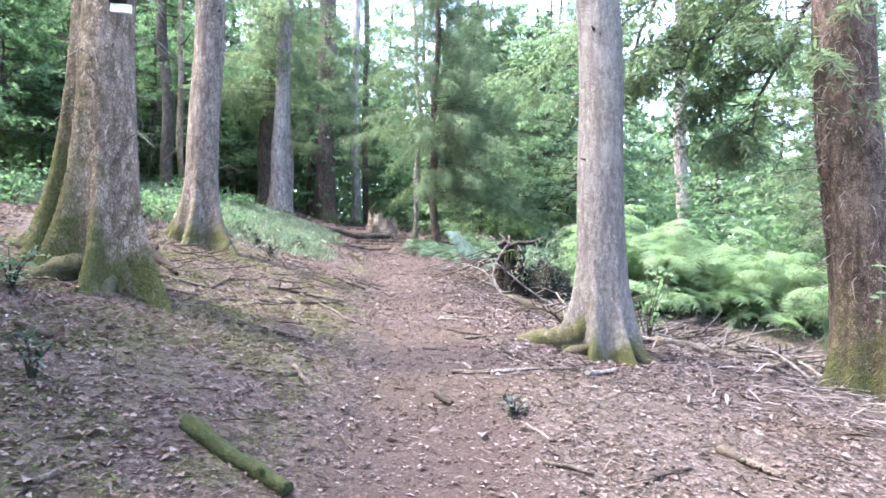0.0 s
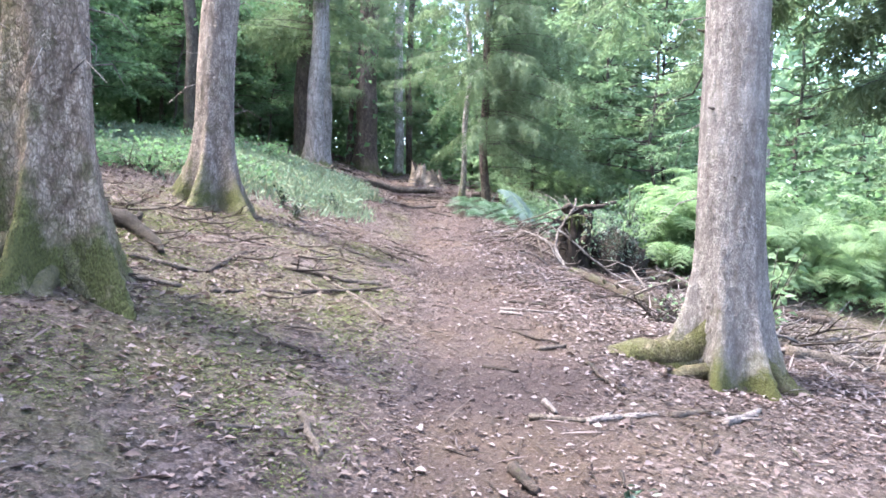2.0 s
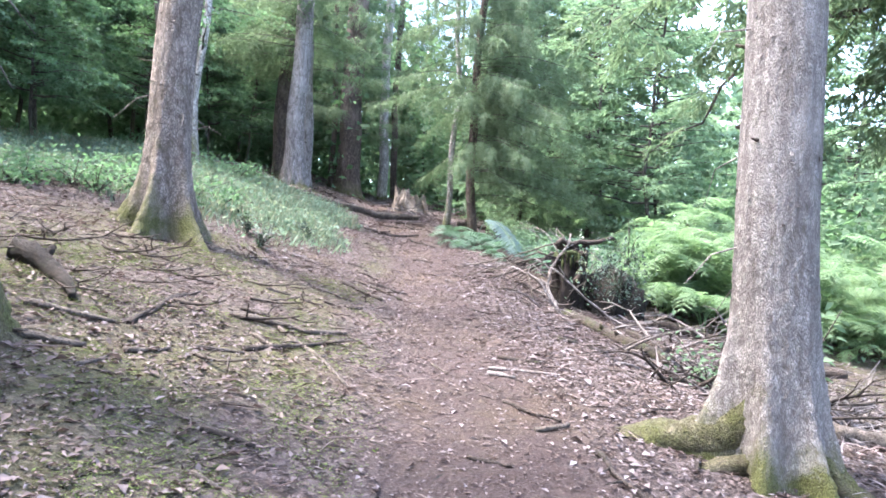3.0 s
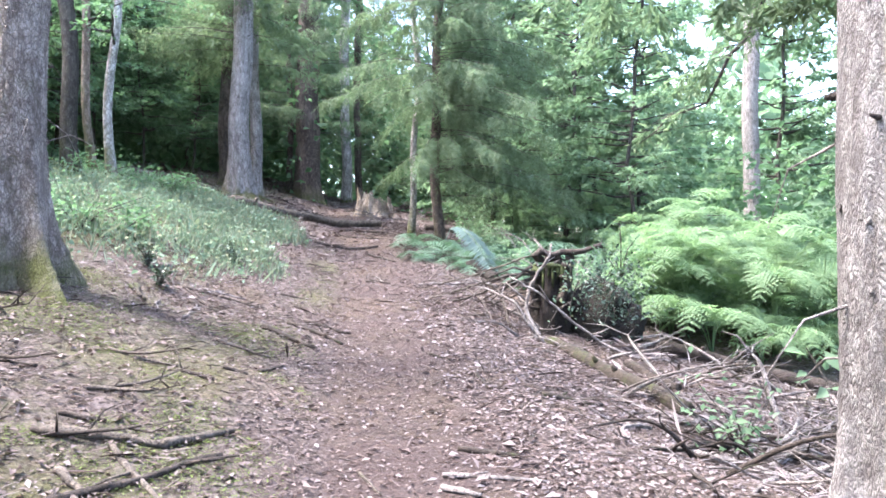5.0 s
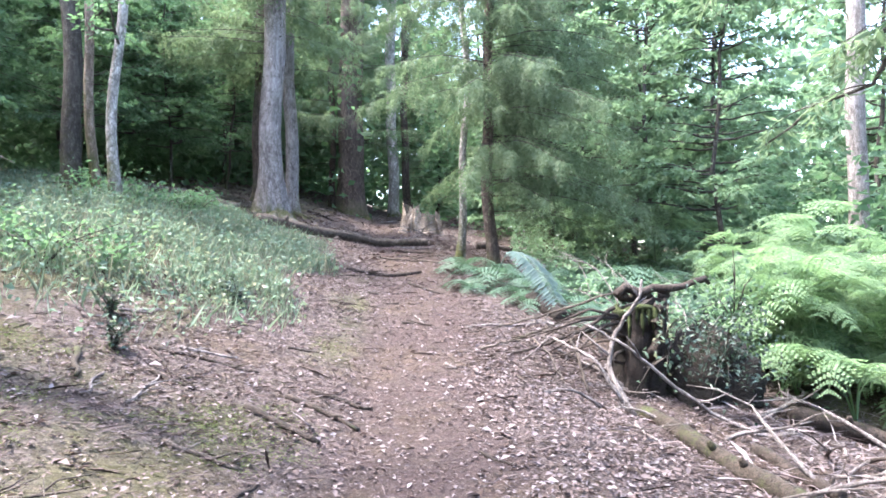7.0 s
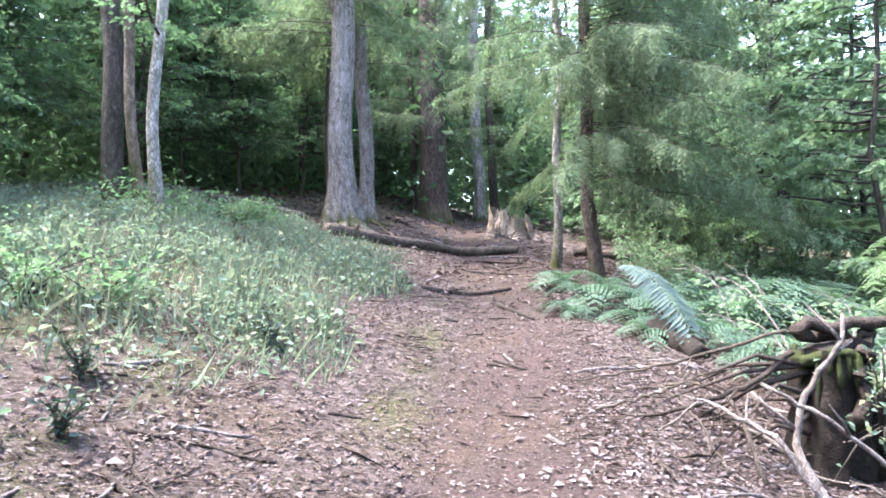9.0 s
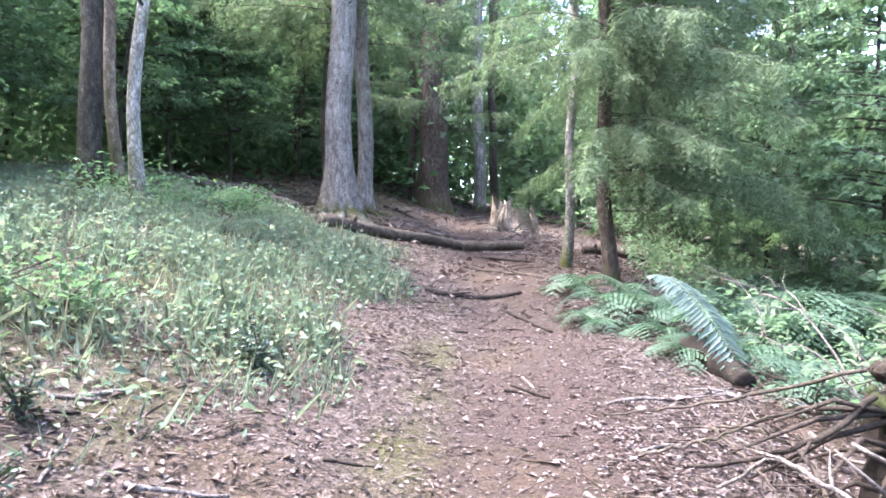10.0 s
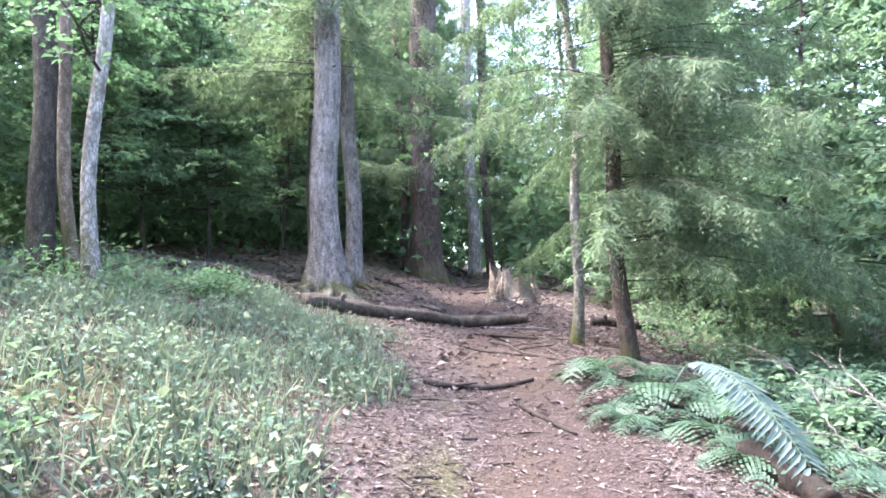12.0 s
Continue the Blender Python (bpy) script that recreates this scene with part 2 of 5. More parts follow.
        sizes = np.concatenate([np.full(len(f), f.shape[1]) for f in self.f if len(f)])
        loops = np.concatenate([f.ravel() for f in self.f if len(f)])
        me.loops.add(len(loops))
        me.loops.foreach_set("vertex_index", loops)
        me.polygons.add(len(sizes))
        me.polygons.foreach_set("loop_start", np.concatenate([[0], np.cumsum(sizes)[:-1]]))
        me.polygons.foreach_set("use_smooth", np.full(len(sizes), smooth))
        a = me.attributes.new("moss", "FLOAT", "POINT")
        a.data.foreach_set("value", np.concatenate(self.extra))
        me.update(calc_edges=True)
        me.validate()
        me.materials.append(material)
        return me


def part(name, shape, material, parent, label="", smooth=True):
    me = shape if isinstance(shape, bpy.types.Mesh) else shape.mesh(name, material, smooth)
    ob = new(name, me)
    ob.parent = parent
    return tagged(ob, label)


def thing(name, at, label, category, group="", kind=""):
    ob = new(name)
    ob.location = at
    return tagged(ob, label, category, group, kind)


def tube(points, radii, sides=8, rng=None, rough=0.0, moss=None, cap=True):
    """A round limb along points, with its radius at each, as vertices, faces and moss."""
    p = np.asarray(points, float)
    r = np.asarray(radii, float)
    d = np.gradient(p, axis=0)
    d /= np.linalg.norm(d, axis=1)[:, None] + 1e-9
    ref = np.array([0.0, 0.0, 1.0]) if abs(d[0][2]) < 0.8 else np.array([1.0, 0.0, 0.0])
    a = np.cross(d, ref)
    a /= np.linalg.norm(a, axis=1)[:, None] + 1e-9
    b = np.cross(d, a)
    th = np.arange(sides) * 2 * np.pi / sides
    rr = r[:, None] * np.ones(sides)
    if rng is not None and rough:
        rr = rr * (1 + rough * rng.standard_normal(rr.shape))
    v = p[:, None, :] + rr[..., None] * (np.cos(th)[None, :, None] * a[:, None, :] + np.sin(th)[None, :, None] * b[:, None, :])
    n = len(p)
    i = np.arange(n - 1)[:, None] * sides
    j = np.arange(sides)[None, :]
    k = (j + 1) % sides
    f = np.stack([i + j, i + k, i + sides + k, i + sides + j], -1).reshape(-1, 4)
    v = v.reshape(-1, 3)
    if cap:
        v = np.concatenate([v, p[:1], p[-1:]])
        e = n * sides
        q = np.arange(sides)
        f0 = np.stack([np.full(sides, e), (q + 1) % sides, q, q], -1)
        f1 = np.stack([np.full(sides, e + 1), (n - 1) * sides + q, (n - 1) * sides + (q + 1) % sides, (n - 1) * sides + (q + 1) % sides], -1)
        tri = np.concatenate([f0[:, :3], f1[:, :3]])
    else:
        tri = np.zeros((0, 3), int)
    m = np.zeros(len(v)) if moss is None else np.full(len(v), moss)
    return v, f, tri, m


def add_tube(s, *args, **kw):
    v, f, tri, m = tube(*args, **kw)
    s.add(v, f, m)
    if len(tri):
        s.f.append(tri + s.n - len(v))
    return s


def unit(a):
    return a / (np.linalg.norm(a, axis=-1, keepdims=True) + 1e-9)


def blades(s, at, along, normal, length, width, fold=0.15, belly=0.45, droop=None):
    """Many leaves at once: each is two triangles folded along its middle."""
    at, along = np.asarray(at, float), unit(np.asarray(along, float))
    side = unit(np.cross(along, normal))
    up = np.cross(side, along)
    length, width = np.asarray(length)[:, None], np.asarray(width)[:, None]
    base, tip = at, at + along * length - up * length * (fold * 0.6 if droop is None else droop)
    mid = at + along * length * belly
    lft, rgt = mid + side * width * 0.5 + up * width * fold, mid - side * width * 0.5 + up * width * fold
    n = len(at)
    v = np.stack([base, rgt, tip, lft], 1).reshape(-1, 3)
    i = np.arange(n)[:, None] * 4
    f = np.concatenate([i + np.array([[0, 1, 2]]), i + np.array([[0, 2, 3]])], 1).reshape(-1, 3)
    s.add(v, f)
    return s


# ---- the lie of the land ----
def ease(a, b, v):
    t = np.clip((np.asarray(v, float) - a) / (b - a), 0, 1)
    return t * t * (3 - 2 * t)


def path_x(y):
    """Middle of the trodden path."""
    y = np.asarray(y, float)
    return -0.05 - 0.9 * ease(6, 15, y) - 1.8 * ease(13, 25, y) - 0.12 * np.clip(y - 22, 0, 60)


def lie(x, y):
    """Height of the ground: it climbs ahead, rises to one side of the path and falls away on the other."""
    x, y = np.asarray(x, float), np.asarray(y, float)
    p = np.where(y < 5, -0.23 + 0.178 * np.maximum(y, -4.0), 0.66 + 0.14 * (y - 5) - 0.06 * np.maximum(0, y - 32) - 0.08 * np.maximum(0, y - 70))
    u = x - path_x(y)
    lft, rgt = np.maximum(0, -u - 0.45), np.maximum(0, u - 0.7)
    rise = 0.31 * np.minimum(lft, 3.6) + 0.17 * np.clip(lft - 3.6, 0, 2.0) + 0.07 * np.clip(lft - 5.6, 0, 20)
    fall = 0.15 * np.minimum(rgt, 1.5) + 0.2 * np.clip(rgt - 1.5, 0, 25) * (1 - 0.5 * ease(3, 30, rgt))
    dip = ease(7.5, 10, y) * (1 - ease(12.5, 14.5, y))
    return p + rise - fall - dip * (0.1 + 0.17 * np.minimum(rgt, 1.2))


def lumps(x, y):
    """Small unevenness of the forest floor."""
    u = np.abs(x - path_x(y))
    k = 0.35 + 0.65 * ease(0.3, 1.2, u)
    w = (np.sin(x * 2.1 + y * 1.3) + np.sin(x * 3.7 - y * 2.9 + 1) * 0.6 + np.sin(x * 7.1 + y * 5.3 + 2) * 0.35 + np.sin(y * 8.3 - x * 4.1) * 0.3)
    return 0.018 * k * w


def height(x, y):
    return lie(x, y) + lumps(x, y)


def on_ground(x, y, dz=0.0):
    return (float(x), float(y), float(height(x, y)) + dz)


def moss_here(x, y):
    u = x - path_x(y)
    a = ease(0.6, 1.3, -u) * (1 - ease(3.2, 4.5, -u)) * (1 - ease(10.3, 12, y)) * 0.47 * (0.25 + 0.75 * ease(3.4, 5.2, y + 0.5 * np.sin(x * 3)))
    b = ease(0.45, 0.7, -u) * (1 - ease(0.8, 1.3, -u)) * ease(11.5, 12.5, y) * (1 - ease(15, 18, y)) * 0.55
    c = np.maximum(ease(1.6, 2.0, -u) * ease(10, 12, y) * 0.55, ease(4, 6, -u) * 0.9)
    d = ease(2.6, 4, u) * 0.6
    return np.maximum.reduce([a, b, c, d, 0.18 + 0 * u])


def axis(lo, hi, step, far, grow=1.25):
    out, s = list(np.arange(lo, hi + 1e-6, step)), step
    v = hi
    while v < far:
        s *= grow
        v += s
        out.append(v)
    v, s = lo, step
    while v > -far:
        s *= grow
        v -= s
        out.insert(0, v)
    return np.array(out)


gx, gy = axis(-5, 4.5, 0.075, 500), axis(0.5, 21, 0.085, 500)
GX, GY = np.meshgrid(gx, gy)
rng = np.random.default_rng(3)
GZ = height(GX, GY) + rng.standard_normal(GX.shape) * 0.006
floor = Shape()
ny, nx = GX.shape
ii = (np.arange(ny - 1)[:, None] * nx + np.arange(nx - 1)[None, :]).ravel()
floor.add(np.stack([GX, GY, GZ], -1), np.stack([ii, ii + 1, ii + nx + 1, ii + nx], -1), moss_here(GX, GY).ravel())
gm = floor.mesh("ground", SOIL)
pa = gm.attributes.new("path", "FLOAT", "POINT")
pa.data.foreach_set("value", (1 - ease(0.3, 0.85, np.abs(GX - path_x(GY)))).ravel())
ground = tagged(new("ground", gm), "brown earth path through leaf mould and moss", "forest floor", kind="structure")


# ---- trees ----
def trunk_shape(rng, tall, r0, r1, flare, flare_h, lobes, lean=(0, 0), bend=0.05, sides=32, rings=60, moss_h=1.0, spot=0.15, rough=0.03, spurs=()):
    """A trunk whose foot spreads into root lobes; moss thickest at the foot."""
    h = np.concatenate([np.linspace(-0.8, 1.2, rings // 2, endpoint=False), np.linspace(1.2, tall, rings - rings // 2)])
    th = np.arange(sides) * 2 * np.pi / sides
    ph = rng.uniform(0, 6.28, 4)
    lobe = 0.5 + 0.5 * np.cos(lobes * th + ph[0] + 0.5 * np.sin(th + ph[1]))
    lobe = lobe ** 1.6 * (0.6 + 0.4 * np.cos(th + ph[2]))
    t = np.clip(h / tall, 0, 1)
    r = r0 + (r1 - r0) * t ** 0.9
    fl = flare * np.exp(-np.maximum(h, -0.35) / flare_h)
    R = r[:, None] + fl[:, None] * (0.35 + 0.9 * lobe[None, :])
    swell = np.zeros_like(R)
    for ang, reach, up, wide in spurs:
        off = np.abs((th - ang + np.pi) % (2 * np.pi) - np.pi)
        swell += 1.25 * reach * np.exp(-(np.maximum(h + 0.2, 0) / (1.35 * up)) ** 1.3)[:, None] * np.exp(-(off[None, :] / (0.62 * wide)) ** 2)
    R = R + swell
    R *= 1 + rough * np.sin(3 * th[None, :] + h[:, None] * 1.7 + ph[3]) + rough * 0.5 * rng.standard_normal(R.shape)
    cx = lean[0] * h + bend * np.sin(h * 0.7 + ph[1]) + 0.4 * bend * np.sin(h * 2.3 + ph[3])
    cy = lean[1] * h + bend * np.sin(h * 0.6 + ph[2])
    cx, cy = cx - np.interp(0, h, cx), cy - np.interp(0, h, cy)
    v = np.stack([cx[:, None] + R * np.cos(th), cy[:, None] + R * np.sin(th), h[:, None] + 0 * R], -1)
    i = np.arange(rings - 1)[:, None] * sides
    j = np.arange(sides)[None, :]
    k = (j + 1) % sides
    f = np.stack([i + j, i + k, i + sides + k, i + sides + j], -1).reshape(-1, 4)
    moss = np.clip(1.5 * np.exp(-np.maximum(h, 0) / moss_h), 0, 1.2)[:, None] * (0.8 + 0.2 * np.cos(th - 3.4))[None, :]
    moss = moss + spot * (0.5 + 0.5 * np.cos(th - 4.2 + 0.6 * np.sin(h[:, None] * 1.5)))
    moss = moss + np.clip(swell * 3, 0, 0.45)
    s = Shape().add(v, f, np.clip(moss, 0, 1.3).ravel())
    return s, lambda z: np.array([np.interp(z, h, cx), np.interp(z, h, cy), z]), lambda z: float(np.interp(z, h, r))


def root_shape(rng, base, ang, r0, length, drop=0.1, sides=14, moss=0.9):
    """A root that runs out from a tree's foot and dives into the earth; base: the foot's place in the world."""
    n = 18
    t = np.linspace(0, 1, n)
    a = ang + np.cumsum(rng.uniform(-0.13, 0.13, n))
    x = np.cumsum(np.cos(a)) * length / n
    y = np.cumsum(np.sin(a)) * length / n
    z = height(base[0] + x, base[1] + y) - base[2] + r0 * (0.6 * (1 - t) ** 1.3) - 0.2 * r0 - (r0 + drop) * t ** 2.5
    z += r0 * 1.9 * np.exp(-t * 5) - 0.3 * r0
    return add_tube(Shape(), np.stack([x, y, z], -1), r0 * (1 - 0.85 * t) * (1 + 0.1 * np.sin(t * 11 + ang)), sides, rng, 0.15, moss)


def knots(rng, axis_at, radius_at, lo, hi, count, size=0.019):
    """Short stubs of dead branches on a trunk, one mesh each."""
    out = []
    for _ in range(count):
        z, a = rng.uniform(lo, hi), rng.uniform(0, 6.28)
        c, r = axis_at(z), radius_at(z)
        d = np.array([math.cos(a), math.sin(a), rng.uniform(-0.1, 0.4)])
        k = size * rng.uniform(0.5, 1.2)
        out.append(add_tube(Shape(), [c + d * (r - 0.02), c + d * (r + k * 1.2), c + d * (r + k * rng.uniform(1.6, 4))], [k, k * 0.6, k * 0.35], 7))
    return out


def spruce_bough(rng, wood, green, root, ang, length, droop=0.25, dense=1.0, bare=0.25, hang=0.6, rise=0.1, k=8, needle=1.0):
    """A bough with drooping twigs, each feathered with small needle blades."""
    n = 7
    t = np.linspace(0, 1, n)
    a = ang + np.cumsum(rng.uniform(-0.08, 0.08, n))
    p = np.stack([root[0] + np.cumsum(np.cos(a)) * length / n, root[1] + np.cumsum(np.sin(a)) * length / n,
                  root[2] + length * (rise * t - droop * t ** 2 + 0.12 * t ** 4)], -1)
    p = np.concatenate([[root], p])
    add_tube(wood, p, np.linspace(0.005 + 0.003 * length, 0.0015, len(p)), 4, cap=False)
    m = max(3, int(length * 21 * dense))
    u = rng.uniform(bare, 1.0, m)
    q = u * (len(p) - 1)
    at = np.stack([np.interp(q, np.arange(len(p)), p[:, c]) for c in range(3)], -1)
    fwd = np.array([math.cos(ang), math.sin(ang), 0])
    lat = np.array([-math.sin(ang), math.cos(ang), 0])
    sgn = rng.choice([-1, 1], m)[:, None]
    d = unit(fwd * rng.uniform(0.1, 0.8, (m, 1)) + lat * sgn * rng.uniform(0.1, 0.8, (m, 1)) + np.array([0, 0, -1]) * rng.uniform(0.2, 1.5, (m, 1)) * hang)
    ln = rng.uniform(0.2, 0.65, m) * min(1.0, 0.5 + length / 3) * (1.15 - 0.5 * u)
    w = (np.arange(k) + 0.5) / k
    sag = np.array([0, 0, -0.35])
    pos = at[:, None, :] + d[:, None, :] * (ln[:, None, None] * w[None, :, None]) + sag * (ln[:, None, None] * (w ** 2)[None, :, None])
    side = unit(np.cross(d, [0, 0, 1.0]) + 0.2 * rng.standard_normal((m, 3)))
    flip = np.where(np.arange(k) % 2 == 0, 1.0, -1.0)[None, :, None]
    al = d[:, None, :] * 0.8 + side[:, None, :] * flip * 0.75 + 0.25 * rng.standard_normal((m, k, 3))
    nn = np.broadcast_to(np.cross(side, d)[:, None, :], al.shape)
    size = (0.055 + 0.05 * (1 - w))[None, :] * rng.uniform(0.7, 1.2, (m, k))
    blades(green, pos.reshape(-1, 3), al.reshape(-1, 3), nn.reshape(-1, 3) + 0.3 * rng.standard_normal((m * k, 3)), size.ravel() * 1.5 * needle, size.ravel() * 0.3 * needle, 0.1)


def leafy_bough(rng, wood, green, root, ang, length, size=0.09, dense=1.0, droop=0.1, spread=0.5, rise=0.25):
    """A bough whose leaves lie in a loose, nearly level spray."""
    n = 6
    t = np.linspace(0, 1, n)
    a = ang + np.cumsum(rng.uniform(-0.2, 0.2, n))
    p = np.stack([root[0] + np.cumsum(np.cos(a)) * length / n, root[1] + np.cumsum(np.sin(a)) * length / n,
                  root[2] + length * (rise * t - (droop + rise * 0.4) * t ** 2)], -1)
    p = np.concatenate([[root], p])
    add_tube(wood, p, np.linspace(0.01 + 0.008 * length, 0.003, len(p)), 4, cap=False)
    tw = max(3, int(length * 7))
    u = rng.uniform(0.2, 1.0, tw)
    q = u * (len(p) - 1)
    st = np.stack([np.interp(q, np.arange(len(p)), p[:, c]) for c in range(3)], -1)
    sgn = rng.choice([-1, 1], tw)
    ta = ang + sgn * rng.uniform(0.3, 1.2, tw)
    tl = length * spread * rng.uniform(0.3, 1.0, tw) * (1.1 - 0.6 * u)
    td = np.stack([np.cos(ta), np.sin(ta), rng.uniform(-0.3, 0.15, tw)], -1)
    per = max(3, int(13 * dense))
    w = rng.uniform(0.15, 1.0, (tw, per))
    c = st[:, None, :] + td[:, None, :] * (tl[:, None] * w)[..., None] + rng.standard_normal((tw, per, 3)) * np.array([0.05, 0.05, 0.035])
    c[..., 2] -= 0.12 * tl[:, None] * w ** 2
    k = tw * per
    al = np.repeat(td, per, 0) + 0.7 * rng.standard_normal((k, 3)) * np.array([1, 1, 0.5])
    al[:, 2] -= 0.25
    nn = np.array([0, 0, 1.0]) + 0.45 * rng.standard_normal((k, 3))
    ln = size * rng.uniform(0.6, 1.25, k)
    blades(green, c.reshape(-1, 3), al, nn, ln, ln * rng.uniform(0.5, 0.7, k), 0.18)


def tree(name, x, y, seed, bark_mat, label, category="tree", tall=14, r0=0.22, r1=0.1, flare=0.1, flare_h=0.3, lobes=5, lean=(0, 0), bend=0.05,
         roots=(), stubs=0, boughs=None, leaf_mat=None, moss_h=0.8, spot=0.15, sides=28, rings=56, group="", rough=0.03, scales=0, shag=0, spurs=(), root_mat=None):
    """A whole tree. boughs: a function (rng, wood, green, axis, radius) that grows the crown."""
    rng = np.random.default_rng(seed)
    at = on_ground(x, y, -0.02)
    t = thing(name, at, label, category, group)
    s, axis_at, radius_at = trunk_shape(rng, tall, r0, r1, flare, flare_h, lobes, lean, bend, sides, rings, moss_h, spot, rough, spurs)
    part("trunk", s, bark_mat, t)
    for ang, r, length in roots:
        part("root", root_shape(rng, at, ang, r, length), root_mat or ROOT, t, "mossy surface root")
    if scales:
        n = scales
        z, a = rng.uniform(0.25, min(tall, 6.0), n), rng.uniform(0, 6.28, n)
        out = np.stack([np.cos(a), np.sin(a), 0 * a], -1)
        spread = radius_at(0) + (radius_at(tall) - radius_at(0)) * (z / tall) + flare * 0.75 * np.exp(-z / flare_h)
        mid = np.stack([axis_at(q) for q in z])
        flakes = Shape()
        size = rng.uniform(0.012, 0.038, n)
        blades(flakes, mid + out * (spread * 0.98)[:, None], np.array([0, 0, -1.0]) + 0.35 * rng.standard_normal((n, 3)) + out * rng.uniform(0.0, 0.2, (n, 1)), out + 0.3 * rng.standard_normal((n, 3)), size, size * rng.uniform(0.4, 0.9, n), 0.12, 0.5, 0.0)
        tagged(part("bark_scale", flakes, bark_mat, t), kind="stuff")
    if shag:
        z, a = rng.uniform(0.9, 5.0, shag), rng.uniform(0, 6.28, shag)
        whisker = Shape()
        for q, b in zip(z, a):
            c, r, L = axis_at(q), radius_at(q), rng.uniform(0.08, 0.38)
            d = np.array([math.cos(b), math.sin(b), rng.uniform(-0.5, 0.5)])
            add_tube(whisker, [c + d * (r - 0.02), c + d * (r + L * 0.5) + rng.normal(0, 0.02, 3), c + d * (r + L) + np.array([0, 0, -0.5 * L]) + rng.normal(0, 0.03, 3)], [0.006, 0.004, 0.002], 4, cap=False)
        tagged(part("whisker_twig", whisker, WOOD_GREY, t, "thin pale dead twigs"), kind="stuff")
    for k in knots(rng, axis_at, radius_at, 1.2, min(tall, 7), stubs):
        part("branch_stub", k, WOOD_BROWN, t)
    if boughs:
        wood, green = Shape(), Shape()
        boughs(rng, wood, green, axis_at, radius_at)
        tagged(part("branchwork", wood, BARK_DARK, t, "thin dark branches"), kind="stuff")
        tagged(part("foliage", green, leaf_mat, t), kind="stuff")
    return t


def spruce_crown(lo, hi, step, long0, long1, dense=1.0, where=None, hang=0.6, bare=0.25, droop=0.25, k=8, needle=1.0):
    """Whorls of boughs from lo to hi, long0 at the foot of the crown and long1 at its top."""
    def grow(rng, wood, green, axis_at, radius_at):
        z = lo
        while z < hi:
            t = (z - lo) / (hi - lo)
            for _ in range(rng.integers(3, 6)):
                a = rng.uniform(0, 6.28)
                if where and rng.uniform() > where(a, z):
                    continue
                spruce_bough(rng, wood, green, axis_at(z + rng.uniform(-0.15, 0.15)), a, (long0 + (long1 - long0) * t) * rng.uniform(0.65, 1.15), droop, dense, bare, hang, 0.1, k, needle)
            z += step * rng.uniform(0.7, 1.3)
    return grow


def broad_crown(lo, hi, count, long0, size=0.09, dense=1.0, where=None, droop=0.1):
    def grow(rng, wood, green, axis_at, radius_at):
        for _ in range(count):
            z = lo + (hi - lo) * rng.uniform() ** 0.9
            a = rng.uniform(0, 6.28)
            if where and rng.uniform() > where(a, z):
                continue
            leafy_bough(rng, wood, green, axis_at(z), a, long0 * rng.uniform(0.5, 1.15) * (1.1 - 0.5 * (z - lo) / (hi - lo)), size, dense, droop)
    return grow

# trees beside the path
tree("mossy_tree", -2.53, 5.87, 11, BARK_MOSSY, "thick brown tree trunk with mossy flared foot", tall=13, r0=0.187, r1=0.165, flare=0.14, flare_h=0.4, lobes=5, bend=0.03,
     spurs=((-0.35, 0.26, 0.45, 0.35), (-1.5, 0.2, 0.5, 0.35), (3.3, 0.3, 0.75, 0.5), (-2.5, 0.26, 0.6, 0.4), (1.2, 0.2, 0.5, 0.4)), root_mat=ROOT_GREEN,
     roots=((2.6, 0.12, 1.2), (3.4, 0.12, 1.1), (-2.2, 0.13, 1.1), (-0.35, 0.11, 0.9), (0.9, 0.09, 0.8), (-1.5, 0.1, 0.7)), stubs=5, moss_h=0.3, spot=0.42, sides=72, rings=130, rough=0.035, scales=5000, shag=60,
     boughs=spruce_crown(8, 12, 1.0, 1.8, 0.8, 0.35), leaf_mat=NEEDLE)
tree("mossy_tree", -2.86, 6.08, 16, BARK_MOSSY, "slimmer second stem from the same mossy foot", tall=12, r0=0.12, r1=0.1, flare=0.16, flare_h=0.5, lobes=3, bend=0.03, lean=(0.012, 0),
     spurs=((3.1, 0.42, 0.55, 0.45), (-2.2, 0.3, 0.6, 0.45)), root_mat=ROOT_GREEN,
     roots=((2.9, 0.14, 1.2), (1.8, 0.1, 0.9)), stubs=3, moss_h=1.0, spot=0.35, sides=48, rings=90, scales=2500)
tree("mossy_tree", -3.3, 9.95, 12, BARK_BROWN, "grey-brown tree trunk with moss on its roots", tall=14, r0=0.205, r1=0.165, flare=0.13, flare_h=0.34, lobes=5, scales=3500, shag=40,
     spurs=((3.1, 0.42, 0.4, 0.38), (-0.55, 0.34, 0.36, 0.3), (-1.6, 0.26, 0.42, 0.34), (-2.5, 0.24, 0.35, 0.3), (0.8, 0.25, 0.35, 0.35)), root_mat=ROOT_GREEN,
     roots=((3.0, 0.12, 1.0), (-0.55, 0.1, 0.9), (-1.6, 0.1, 0.6), (0.6, 0.08, 0.8)), stubs=7, moss_h=0.3, spot=0.2, sides=72, rings=120, lean=(0.012, 0.0),
     boughs=spruce_crown(8, 13, 1.1, 1.8, 0.8, 0.35), leaf_mat=NEEDLE)
